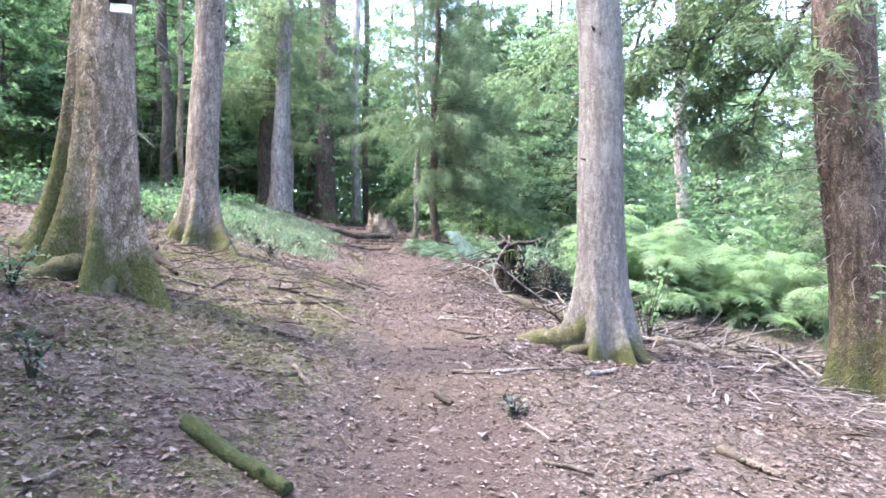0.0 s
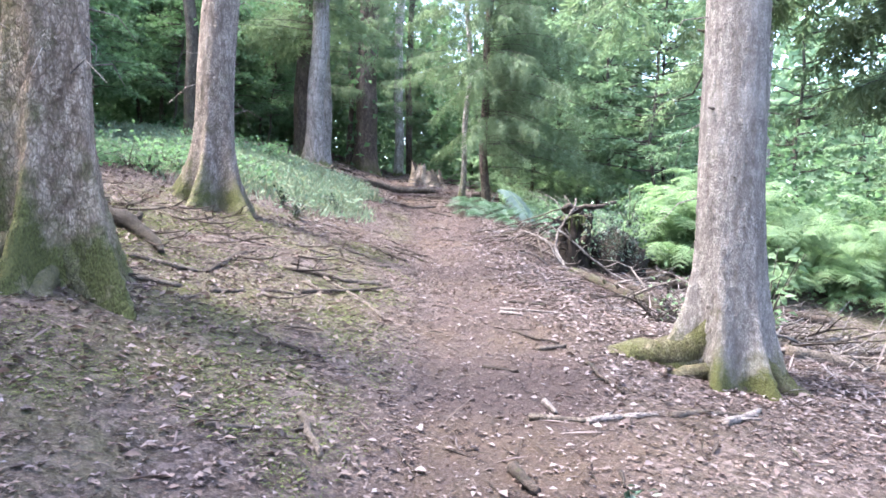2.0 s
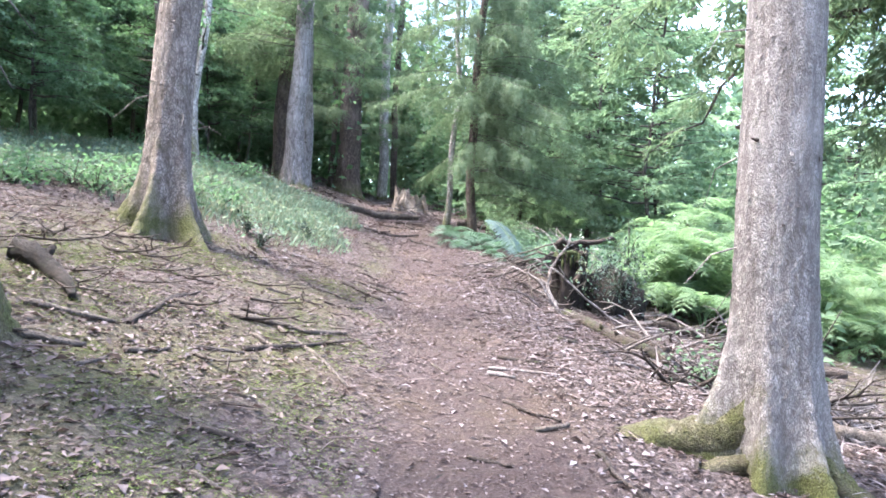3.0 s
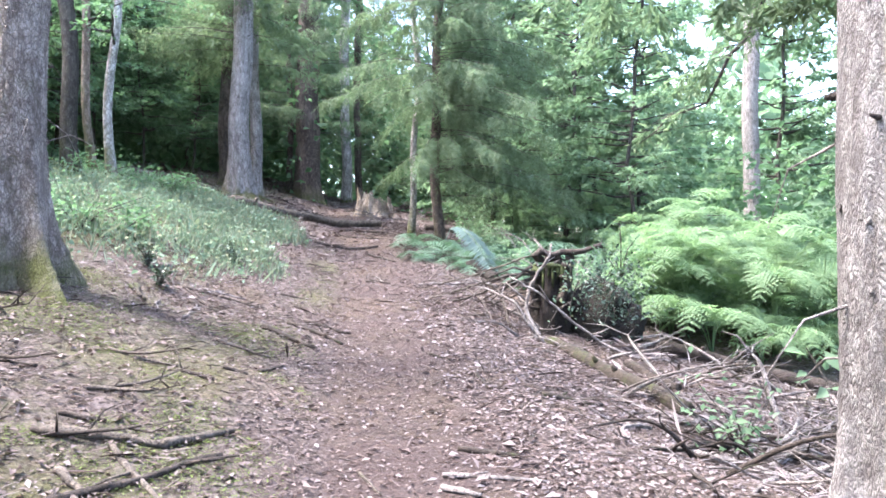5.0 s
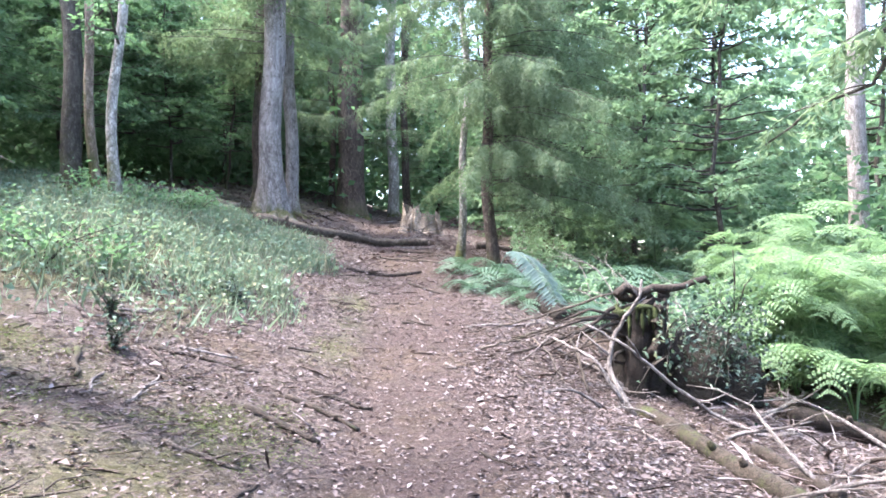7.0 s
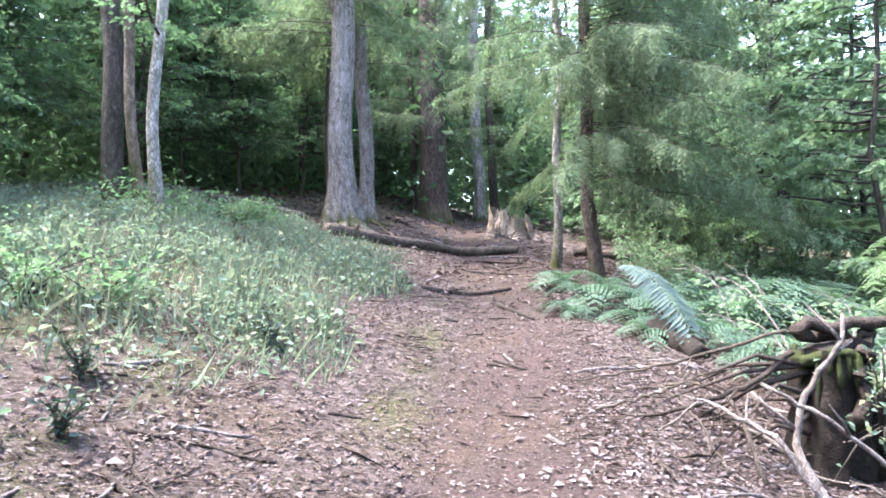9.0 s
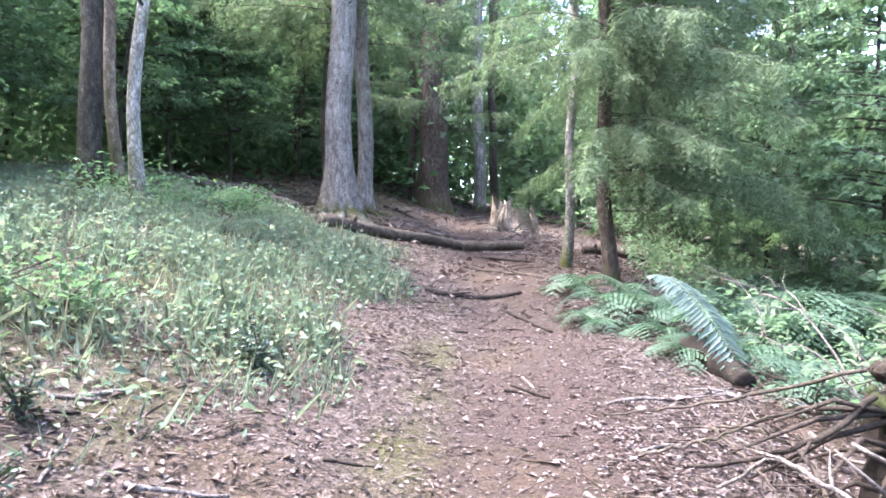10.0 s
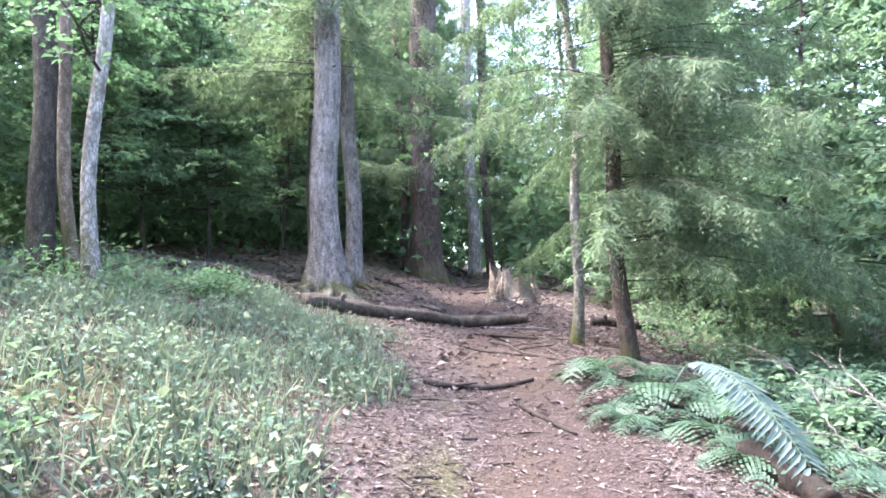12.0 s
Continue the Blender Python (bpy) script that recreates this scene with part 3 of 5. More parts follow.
tree("mossy_tree", 1.44, 6.92, 13, BARK_PALE, "pale grey scaly trunk with one long mossy root", tall=14, r0=0.207, r1=0.17, flare=0.06, flare_h=0.25, lobes=5,
     spurs=((3.05, 0.5, 0.34, 0.34), (-1.15, 0.2, 0.24, 0.3), (-0.35, 0.18, 0.26, 0.32), (-2.15, 0.22, 0.3, 0.32), (1.3, 0.2, 0.25, 0.4)), root_mat=ROOT_GREEN,
     roots=((3.0, 0.15, 1.45), (3.55, 0.07, 0.9), (-1.15, 0.09, 0.6), (-0.35, 0.11, 0.8), (-2.15, 0.09, 0.6), (0.8, 0.1, 0.8)), stubs=12, moss_h=0.16, spot=0.0, sides=80, rings=140, scales=1800, shag=10, lean=(-0.03, 0.0),
     boughs=spruce_crown(8, 13, 1.1, 1.8, 0.8, 0.35), leaf_mat=NEEDLE)
broad = tree("mossy_tree", 4.02, 7.45, 14, BARK_SHAGGY, "broad reddish-brown trunk with shaggy twigs and moss", tall=14, r0=0.3, r1=0.23, flare=0.1, flare_h=0.3, lobes=5, root_mat=ROOT_GREEN, spurs=((3.4, 0.26, 0.4, 0.35), (-1.6, 0.2, 0.4, 0.35), (-2.4, 0.18, 0.35, 0.3), (-0.5, 0.25, 0.4, 0.35)),
     roots=((3.4, 0.12, 0.8), (-1.6, 0.12, 0.9), (-0.4, 0.12, 0.9)), stubs=9, moss_h=0.4, spot=0.25, sides=64, rings=110, scales=5500, shag=260,
     boughs=spruce_crown(2.1, 11, 0.45, 1.3, 1.0, 0.8, lambda a, z: 1.0 if math.cos(a - 3.7) > 0.3 or z > 5 else 0.15), leaf_mat=NEEDLE)


def hanging_bough(parent, points, r, seed, sprays=14, reach=0.9):
    """A long bough along points from the trunk, with side shoots of needles; a part of its tree."""
    rng = np.random.default_rng(seed)
    base = np.array(parent.location)
    p = np.array(points) - base
    q = np.linspace(0, len(p) - 1, 16)
    c = np.stack([np.interp(q, np.arange(len(p)), p[:, j]) for j in range(3)], -1)
    c[1:-1] += rng.normal(0, 0.035, (14, 3))
    bough = part("bough", add_tube(Shape(), c, np.linspace(r, 0.006, 16), 8, rng, 0.05), BARK_DARK, parent, "long drooping half-bare bough")
    wood, green = Shape(), Shape()
    for _ in range(sprays):
        i = rng.integers(4, 16)
        d = c[i] - c[i - 1]
        a = math.atan2(d[1], d[0]) + rng.choice([-1, 1]) * rng.uniform(0.2, 1.2)
        spruce_bough(rng, wood, green, c[i], a, reach * rng.uniform(0.5, 1.2), 0.35, 0.9, 0.35, 0.9, 0.0)
    tagged(part("twigwork", wood, BARK_DARK, bough), kind="stuff")
    tagged(part("needles", green, NEEDLE, bough), kind="stuff")


hanging_bough(broad, [(4.0, 7.45, 7.2), (3.3, 9.2, 6.2), (2.75, 10.4, 5.0), (2.5, 10.95, 4.1), (2.4, 11.3, 3.72), (2.15, 11.6, 3.5), (1.85, 12.0, 3.3)], 0.034, 171, 9, 0.6)
hanging_bough(broad, [(4.0, 7.5, 5.4), (3.7, 8.1, 4.9), (3.2, 8.6, 4.4), (2.7, 8.9, 3.95)], 0.035, 172, 50, 1.0)
hanging_bough(broad, [(4.1, 7.5, 5.0), (3.9, 8.2, 4.3), (3.6, 8.7, 3.5), (3.4, 8.9, 3.0)], 0.035, 173, 50, 0.9)
hanging_bough(broad, [(3.9, 7.4, 5.2), (2.9, 8.0, 4.9), (2.0, 9.0, 4.5), (1.2, 10.0, 4.25)], 0.03, 174, 22, 1.0)

# the cluster where the path climbs past a fallen log
high = spruce_crown(3.5, 6.6, 0.42, 2.3, 1.2, 1.1, lambda a, z: 1.0 if z > 3.6 or math.cos(a + 1.5) < 0.3 else 0.25, 0.9, 0.1, 0.25, 8, 1.2)
tree("spruce_tree", -4.76, 20.4, 21, BARK_GREY, "tall brown-grey spruce with spreading surface roots", tall=15, r0=0.225, r1=0.18, flare=0.08, flare_h=0.35, lobes=6, spurs=((-0.7, 0.26, 0.35, 0.3), (-1.5, 0.2, 0.35, 0.3), (-2.4, 0.2, 0.4, 0.35), (3.1, 0.3, 0.5, 0.45), (0.3, 0.24, 0.35, 0.3)),
     root_mat=BARK_GREY, roots=((-0.7, 0.13, 1.7), (-1.2, 0.11, 1.2), (-0.2, 0.11, 1.5), (-2.2, 0.1, 1.0), (-1.7, 0.09, 1.0)), stubs=26, moss_h=0.2, spot=0.05, boughs=high, leaf_mat=NEEDLE)
tree("spruce_tree", -5.03, 22.5, 22, BARK_GREY, "slim grey spruce trunk with dead branch stubs", tall=14, r0=0.15, r1=0.12, flare=0.12, flare_h=0.35,
     roots=((-0.6, 0.07, 1.1), (0.2, 0.06, 0.9)), stubs=9, moss_h=0.2, spot=0.05, boughs=high, leaf_mat=NEEDLE)
# added dark trunk, showing as a sliver: the tall spruce's shaded side and flare
tree("spruce_tree", -5.82, 22.9, 23, BARK_RED, "dark added trunk standing in for a paler spruce's shaded side", tall=14, r0=0.24, r1=0.17, flare=0.2, stubs=5, moss_h=0.3, boughs=high, leaf_mat=NEEDLE)
tree("spruce_tree", -4.76, 27.8, 24, BARK_RED, "thick dark spruce trunk where the path bends", tall=15, r0=0.4, r1=0.28, flare=0.25, flare_h=0.4, roots=((-0.4, 0.12, 1.6), (-1.2, 0.1, 1.2)), stubs=5, moss_h=0.3,
     boughs=spruce_crown(2.3, 8, 0.4, 2.6, 1.0, 1.2, None, 1.1), leaf_mat=NEEDLE)
tree("spruce_tree", -5.5, 28.2, 25, BARK_RED, "thin brown spruce trunk among darker ones", tall=13, r0=0.1, r1=0.07, flare=0.05, moss_h=0.2, boughs=spruce_crown(3.5, 12, 0.7, 1.8, 1.0, 0.7), leaf_mat=NEEDLE)
tree("spruce_tree", -4.05, 31.0, 26, BARK_BIRCH, "slim pale trunk beside the path's bend", tall=14, r0=0.19, r1=0.15, flare=0.06, moss_h=0.2, spot=0.0, boughs=spruce_crown(5, 13, 0.7, 2.2, 1.0, 0.7), leaf_mat=NEEDLE)
tree("spruce_tree", -3.75, 32.4, 27, BARK_RED, "slim dark trunk beside a pale one", tall=14, r0=0.14, r1=0.1, flare=0.06, moss_h=0.2, boughs=spruce_crown(4, 13, 0.6, 2.4, 1.0, 0.7), leaf_mat=NEEDLE)
tree("birch_tree", -0.97, 19.6, 28, BARK_BIRCH, "slender pale birch with a mossy foot", tall=12, r0=0.068, r1=0.05, flare=0.05, bend=0.09, stubs=5, moss_h=0.6, spot=0.12,
     boughs=broad_crown(4.5, 11, 22, 1.8, 0.08), leaf_mat=LEAF_DEEP)
def both(*grows):
    def grow(*args):
        for g in grows:
            g(*args)
    return grow


tree("young_spruce", -0.32, 18.8, 29, BARK_RED, "young spruce with drooping grey-green boughs", tall=11, r0=0.105, r1=0.05, flare=0.03, bend=0.07, stubs=8, moss_h=0.3, spot=0.1,
     boughs=both(spruce_crown(1.5, 8, 0.22, 2.6, 1.4, 1.5, lambda a, z: 1.0 if math.cos(a + 0.35) > 0.0 or z > 2.9 else 0.1, 1.35, 0.12, 0.42, 14, 0.72),
                 spruce_crown(1.1, 4.4, 0.17, 2.7, 2.4, 1.4, lambda a, z: 1.0 if math.cos(a + 0.6) > 0.5 else 0.0, 1.6, 0.12, 0.45, 12, 0.78)), leaf_mat=NEEDLE)

# slim trunks on the bank
tree("bank_tree", -6.2, 16.1, 31, BARK_DARK, "dark leaning trunk on the grassy bank", tall=11, r0=0.13, r1=0.1, flare=0.08, lean=(-0.06, 0.02), bend=0.08, moss_h=0.5, boughs=broad_crown(2.6, 8, 20, 2.0, 0.09), leaf_mat=LEAF_DEEP)
tree("bank_tree", -5.82, 16.1, 32, BARK_MOSSY, "slim mossy trunk on the grassy bank", tall=10, r0=0.066, r1=0.05, flare=0.05, bend=0.07, lean=(-0.03, 0), moss_h=0.9, spot=0.3, boughs=broad_crown(2.2, 8, 18, 1.7, 0.085), leaf_mat=LEAF_DEEP)
tree("bank_tree", -5.38, 15.75, 33, BARK_BIRCH, "slim pale crooked trunk with a broken foot", tall=9, r0=0.072, r1=0.05, flare=0.07, bend=0.09, lean=(0.02, 0), moss_h=0.7, spot=0.2, boughs=broad_crown(2.2, 8, 14, 1.5, 0.085), leaf_mat=LEAF_DEEP)

# woods around: a few kinds, set out in plan
def wood_of(name, proto_args, spots, group):
    proto = None
    for i, (x, y, k, turn) in enumerate(spots):
        m = pose(*on_ground(x, y, -0.05), 0, 0, turn) @ Matrix.Scale(k, 4)
        if proto is None:
            proto = tree(name, x, y, **proto_args, group=group)
            proto.matrix_basis = m
        else:
            c = copy_thing(proto, m)
            c.scale = (k, k, k)


dense_low = broad_crown(1.5, 7.2, 92, 2.5, 0.14, 0.9, None, 0.22)
wood_of("understorey_tree", dict(seed=41, bark_mat=BARK_DARK, label="leafy understorey tree on the dim bank", tall=8, r0=0.06, r1=0.025, flare=0.04, bend=0.15, sides=12, rings=20, boughs=dense_low, leaf_mat=LEAF_DEEP),
        [(-8.2, 13, 0.6, 10), (-9.6, 17, 0.75, 80), (-8, 20.5, 0.65, 150), (-10.5, 22.5, 0.95, 220), (-8.5, 27, 0.85, 300), (-12.5, 14, 1.0, 40), (-7.4, 24.5, 0.6, 20), (-7.5, 9.6, 0.65, 120),
         # (-6.6, 3.4) and (-6.2, 0.4) are unseen trees, added to shade the near left ground
         (-11, 9.5, 0.95, 200), (-13.5, 19.5, 1.4, 260), (-6.2, 32, 1.2, 330), (-12, 29, 1.5, 60), (-8.6, 5.5, 0.8, 75), (-9, 35, 1.5, 15), (-7.4, 21.5, 0.55, 280), (-11.5, 26, 1.3, 110), (-9.2, 14.8, 0.55, 310), (-15, 24, 1.5, 30), (-16, 12, 1.4, 95), (-14, 7, 1.3, 15), (-18, 18, 1.6, 250), (-6.6, 3.4, 1.15, 60), (-6.2, 0.4, 1.2, 190), (-7.8, 18.6, 0.6, 33), (-7.4, 14.2, 0.5, 170), (-8.8, 16.4, 0.7, 265), (-9.2, 21.0, 0.9, 100)], "understorey on the bank")
wood_of("leafy_tree", dict(seed=42, bark_mat=BARK_DARK, label="light green leafy tree below the path", tall=9, r0=0.065, r1=0.025, flare=0.04, bend=0.15, sides=12, rings=20, boughs=broad_crown(0.6, 8.0, 80, 2.4, 0.145, 0.95), leaf_mat=LEAF_BRIGHT),
        [(3.6, 19, 0.8, 0), (3.2, 22.6, 0.95, 75), (1.6, 25.6, 1.1, 210), (5.0, 24, 0.9, 90), (9.6, 19, 0.9, 180), (3.2, 26, 1.1, 260), (9.5, 26, 1.25, 300), (7.0, 31, 1.3, 20), (12.5, 21, 1.1, 140), (12, 14.5, 0.8, 70), (1.2, 33, 1.2, 200), (14, 30, 1.4, 10)], "leafy trees below the path")
wood_of("forest_spruce", dict(seed=43, bark_mat=BARK_DARK, label="forest spruce with hanging dark boughs", tall=13, r0=0.075, r1=0.03, flare=0.06, bend=0.12, sides=12, rings=24,
                              boughs=spruce_crown(0.7, 12, 0.38, 2.8, 1.2, 0.72, None, 1.0, 0.12, 0.25, 6, 1.2), leaf_mat=NEEDLE),
        [(0.9, 24.5, 0.9, 0), (-7.3, 30.5, 1.1, 200), (-1.2, 36, 1.2, 250), (4.6, 29.5, 1.1, 300), (-10, 33, 1.2, 20), (9.0, 14.5, 0.9, 100), (9.4, 17.5, 0.75, 45), (-4.5, 38, 1.3, 80), (1.0, 29, 0.8, 40), (-2.9, 34.5, 0.9, 310)], "spruces of the wood")
tree("slim_tree", 6.73, 21.0, 51, BARK_GREY, "slim pale trunk rising above the bracken", tall=14, r0=0.19, r1=0.14, flare=0.05, moss_h=0.1, spot=0.0, boughs=broad_crown(7, 13, 18, 2.0, 0.1), leaf_mat=LEAF_BRIGHT)

# far woods close the view all round; lower where the sky shows through
rng = np.random.default_rng(70)
n = 80000
az = rng.uniform(-np.pi, np.pi, n)
rad = rng.uniform(36, 72, n)
cx, cy = rad * np.sin(az), 15 + rad * np.cos(az)
top = 14 + 5 * np.sin(az * 17) + 3 * np.sin(az * 41 + 1) - 4 * ease(0.28, 0.45, az) * (1 - ease(0.95, 1.2, az))
cz = lie(cx, cy) + top * rng.uniform(0, 1, n) ** 0.9
far, dim = Shape(), Shape()
# away from the valley the same woods take the deeper leaf, as painted shade
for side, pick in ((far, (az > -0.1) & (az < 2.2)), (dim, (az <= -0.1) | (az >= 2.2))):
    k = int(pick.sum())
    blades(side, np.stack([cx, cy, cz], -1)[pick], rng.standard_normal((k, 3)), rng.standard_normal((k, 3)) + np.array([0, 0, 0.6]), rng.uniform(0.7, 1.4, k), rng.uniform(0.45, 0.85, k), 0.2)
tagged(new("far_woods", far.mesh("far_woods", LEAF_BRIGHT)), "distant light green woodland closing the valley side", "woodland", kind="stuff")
tagged(new("far_woods", dim.mesh("far_woods", LEAF_DEEP)), "distant woodland behind the bank, coloured deeper for its shade", "woodland", kind="stuff")

# thicket between the near trunks and the far woods
rng = np.random.default_rng(69)
n = 42000
cx, cy = rng.uniform(-17, 5, n), rng.uniform(27, 41, n)
clump = 0.5 + 0.5 * np.sin(cx * 1.3 + 2 * np.sin(cy * 0.7)) * np.sin(cy * 1.1 + cx * 0.4)
keep = (rng.uniform(0, 1, n) < 0.3 + 0.7 * clump) & (np.abs(cx - path_x(cy)) > 0.9 - 0.06 * (cy - 27))
cx, cy, clump = cx[keep], cy[keep], clump[keep]
n = len(cx)
cz = lie(cx, cy) + (2.5 + 6.5 * clump) * rng.uniform(0, 1, n) ** 0.85
thicket = Shape()
blades(thicket, np.stack([cx, cy, cz], -1), rng.standard_normal((n, 3)) * np.array([1, 1, 0.5]), rng.standard_normal((n, 3)) * 0.7 + np.array([0, 0, 0.8]), rng.uniform(0.2, 0.42, n), rng.uniform(0.11, 0.22, n), 0.2)
n = 16000
cx, cy = rng.uniform(5.5, 17, n), rng.uniform(17, 29, n)
clump = 0.5 + 0.5 * np.sin(cx * 1.1 + 2 * np.sin(cy * 0.8)) * np.sin(cy * 1.2 + cx * 0.5)
keep = rng.uniform(0, 1, n) < 0.3 + 0.7 * clump
cx, cy, clump = cx[keep], cy[keep], clump[keep]
n = len(cx)
cz = lie(cx, cy) + (1.2 + 2.6 * clump) * rng.uniform(0, 1, n) ** 0.8
blades(thicket, np.stack([cx, cy, cz], -1), rng.standard_normal((n, 3)) * np.array([1, 1, 0.5]), rng.standard_normal((n, 3)) * 0.7 + np.array([0, 0, 0.8]), rng.uniform(0.14, 0.3, n), rng.uniform(0.08, 0.16, n), 0.2)
tagged(new("thicket", thicket.mesh("thicket", LEAF_DEEP)), "green leafy thicket beyond the path's bend", "thicket", kind="stuff")

# darker thicket behind the bank
n = 40000
cx, cy = rng.uniform(-24, -9.5, n), rng.uniform(-2, 30, n)
clump = 0.5 + 0.5 * np.sin(cx * 1.2 + 2 * np.sin(cy * 0.7)) * np.sin(cy * 1.1 + cx * 0.4)
keep = rng.uniform(0, 1, n) < 0.35 + 0.65 * clump
cx, cy, clump = cx[keep], cy[keep], clump[keep]
n = len(cx)
cz = lie(cx, cy) + (1.8 + 3.6 * clump) * rng.uniform(0.02, 1, n) ** 0.8
bank_thicket = Shape()
blades(bank_thicket, np.stack([cx, cy, cz], -1), rng.standard_normal((n, 3)) * np.array([1, 1, 0.5]), rng.standard_normal((n, 3)) * 0.7 + np.array([0, 0, 0.8]), rng.uniform(0.16, 0.34, n), rng.uniform(0.09, 0.2, n), 0.2)
n = 26000
cx, cy = rng.uniform(-28, -7.5, n), rng.uniform(23, 46, n)
cz = lie(cx, cy) + 4.0 * rng.uniform(0, 1, n) ** 1.2
blades(bank_thicket, np.stack([cx, cy, cz], -1), rng.standard_normal((n, 3)) * np.array([1, 1, 0.5]), rng.standard_normal((n, 3)) * 0.7 + np.array([0, 0, 0.8]), rng.uniform(0.2, 0.42, n), rng.uniform(0.12, 0.24, n), 0.2)
tagged(new("bank_thicket", bank_thicket.mesh("bank_thicket", LEAF_DEEP)), "deep green thicket behind the bank", "thicket", kind="stuff")


# ---- undergrowth ----
def frond(s, rng, root, ang, length, arch=0.5, pairs=15, fine=True, tip_drop=0.3, wide=0.28, leaflet=0.055):
    """An arching fern frond: stalk, leaflets in pairs, each cut again where fine."""
    k = 10
    t = np.linspace(0, 1, k)
    d = np.array([math.cos(ang), math.sin(ang), 0])
    p = np.array(root)[None, :] + d * (length * t ** 1.25 * 0.8)[:, None]
    p[:, 2] += length * (arch * 1.5 * t - (arch + tip_drop) * t ** 2.2)
    add_tube(s, p, np.linspace(0.006, 0.0015, k), 4, cap=False)
    u = np.linspace(0.2, 0.99, pairs)
    at = np.stack([np.interp(u, t, p[:, c]) for c in range(3)], -1)
    fw = unit(np.gradient(at, axis=0))
    lat = np.array([-math.sin(ang), math.cos(ang), 0.0])
    ln = length * wide * np.sin(np.pi * (0.12 + 0.88 * (1 - u))) ** 0.8 * (0.5 + 0.5 * (1 - u)) * 1.3 + 0.02
    for sg in (-1, 1):
        dr = unit(lat * sg + fw * 0.45 + np.array([0, 0, -0.12]) + 0.08 * rng.standard_normal((pairs, 3)))
        nn = np.cross(fw, lat * sg) * sg
        if not fine:
            blades(s, at, dr, nn, ln, np.full(pairs, length * leaflet), 0.1, 0.35)
            continue
        m = 5
        w = (np.arange(m) + 0.4) / m
        c = at[:, None, :] + dr[:, None, :] * (ln[:, None] * w)[..., None]
        c[..., 2] -= (ln[:, None] * w ** 2) * 0.2
        lf = ln[:, None] * 0.17 * (1.15 - w)[None, :] + 0.006
        for s2 in (-1, 1):
            al = fw[:, None, :] * s2 + dr[:, None, :] * 0.55 + 0 * c
            blades(s, c.reshape(-1, 3), al.reshape(-1, 3), np.repeat(nn, m, 0), lf.ravel(), np.repeat(ln / m, m) * 0.95, 0.05, 0.35)


def fern_plant(name, x, y, seed, label, count, length, mat, fine=True, arch=0.55, group="", stem=0.0, spread=6.28, facing=0.0):
    """A fern whose fronds each are a part."""
    rng = np.random.default_rng(seed)
    t = thing(name, on_ground(x, y, -0.01), label, "fern", group)
    for i in range(count):
        s = Shape()
        a = facing + (i + rng.uniform(-0.3, 0.3)) / count * spread
        z = 0.0
        if stem:
            z = stem * rng.uniform(0.4, 1.0)
            b = np.array([0.06 * math.cos(a), 0.06 * math.sin(a), z])
            add_tube(s, [(0, 0, -0.05), b * 0.6, b], [0.008, 0.007, 0.005], 4, cap=False)
        root = (0.06 * math.cos(a), 0.06 * math.sin(a), z) if stem else (0, 0, 0)
        frond(s, rng, root, a, length * rng.uniform(0.75, 1.15), arch * rng.uniform(0.6, 1.2), 12 if fine else 11, fine)
        part("frond", s, mat, t)
    return t


def scatter_copies(proto, spots, tilt=0.0):
    for x, y, k, turn in spots:
        lean = tilt * math.sin(x * 12.9 + y * 7.3), tilt * math.sin(x * 5.1 - y * 9.7)
        c = copy_thing(proto, pose(*on_ground(x, y, -0.01), *lean, turn))
        c.scale = (k, k, k)


rng = np.random.default_rng(71)
# ferns along the edge of the path, and the tall bracken below it
edge_fern = fern_plant("path_fern", -0.3, 16.2, 72, "green fern arching over the path's edge", 8, 0.9, FERN_GREEN, True, 0.6, "ferns at the path's edge")
scatter_copies(edge_fern, [(-0.75, 17.2, 0.9, 60), (0.1, 15.6, 1.0, 130), (0.35, 16.6, 1.1, 200), (-0.2, 17.4, 0.8, 20), (0.7, 15.0, 0.9, 310), (0.6, 17.6, 1.0, 95), (-0.55, 15.6, 0.6, 250), (1.1, 16.2, 1.1, 15), (0.2, 14.9, 0.7, 170), (0.9, 14.4, 0.8, 210)])
bracken = fern_plant("bracken", 3.2, 14.1, 73, "bright green bracken on the slope", 6, 0.85, FERN, True, 0.75, "bracken on the slope", 1.05)
other_bracken = fern_plant("bracken", 3.0, 14.2, 76, "bright green bracken on the slope", 5, 1.0, FERN, True, 0.5, "bracken on the slope", 1.3)
spots = []
while len(spots) < 125:
    x, y = rng.uniform(1.9, 7.5), rng.uniform(13, 18.5)
    clump = math.sin(x * 2.3 + 1.5 * math.sin(y * 1.1)) * math.sin(y * 1.9 + x * 0.6)
    if clump > -0.55 and x > 2.2 and x - 0.2 * (y - 11.5) > 1.9 and y > 13.7 + 0.5 * ease(3.5, 5.5, x):
        spots.append((x, y, rng.uniform(0.6, 1.05) + 0.3 * max(0.0, clump), rng.uniform(0, 360)))
scatter_copies(bracken, spots[0::2], 14)
scatter_copies(other_bracken, spots[1::2], 14)
low_bracken = fern_plant("bracken", 2.6, 13.5, 77, "low green bracken at the foot of taller fronds", 8, 0.8, FERN, True, 0.7, "bracken on the slope", 0.3)
spots = []
while len(spots) < 44:
    x, y = rng.uniform(2.1, 7.5), rng.uniform(13.0, 15.2)
    if y > 13.1 + 0.4 * ease(3.5, 5.5, x):
        spots.append((x, y, rng.uniform(0.6, 1.15), rng.uniform(0, 360)))
scatter_copies(low_bracken, spots, 12)
spots = []
while len(spots) < 46:
    x, y = rng.uniform(0.9, 4.2), rng.uniform(14.8, 20)
    if x - 0.15 * (y - 15) > 0.9:
        spots.append((x, y, rng.uniform(0.7, 1.2), rng.uniform(0, 360)))
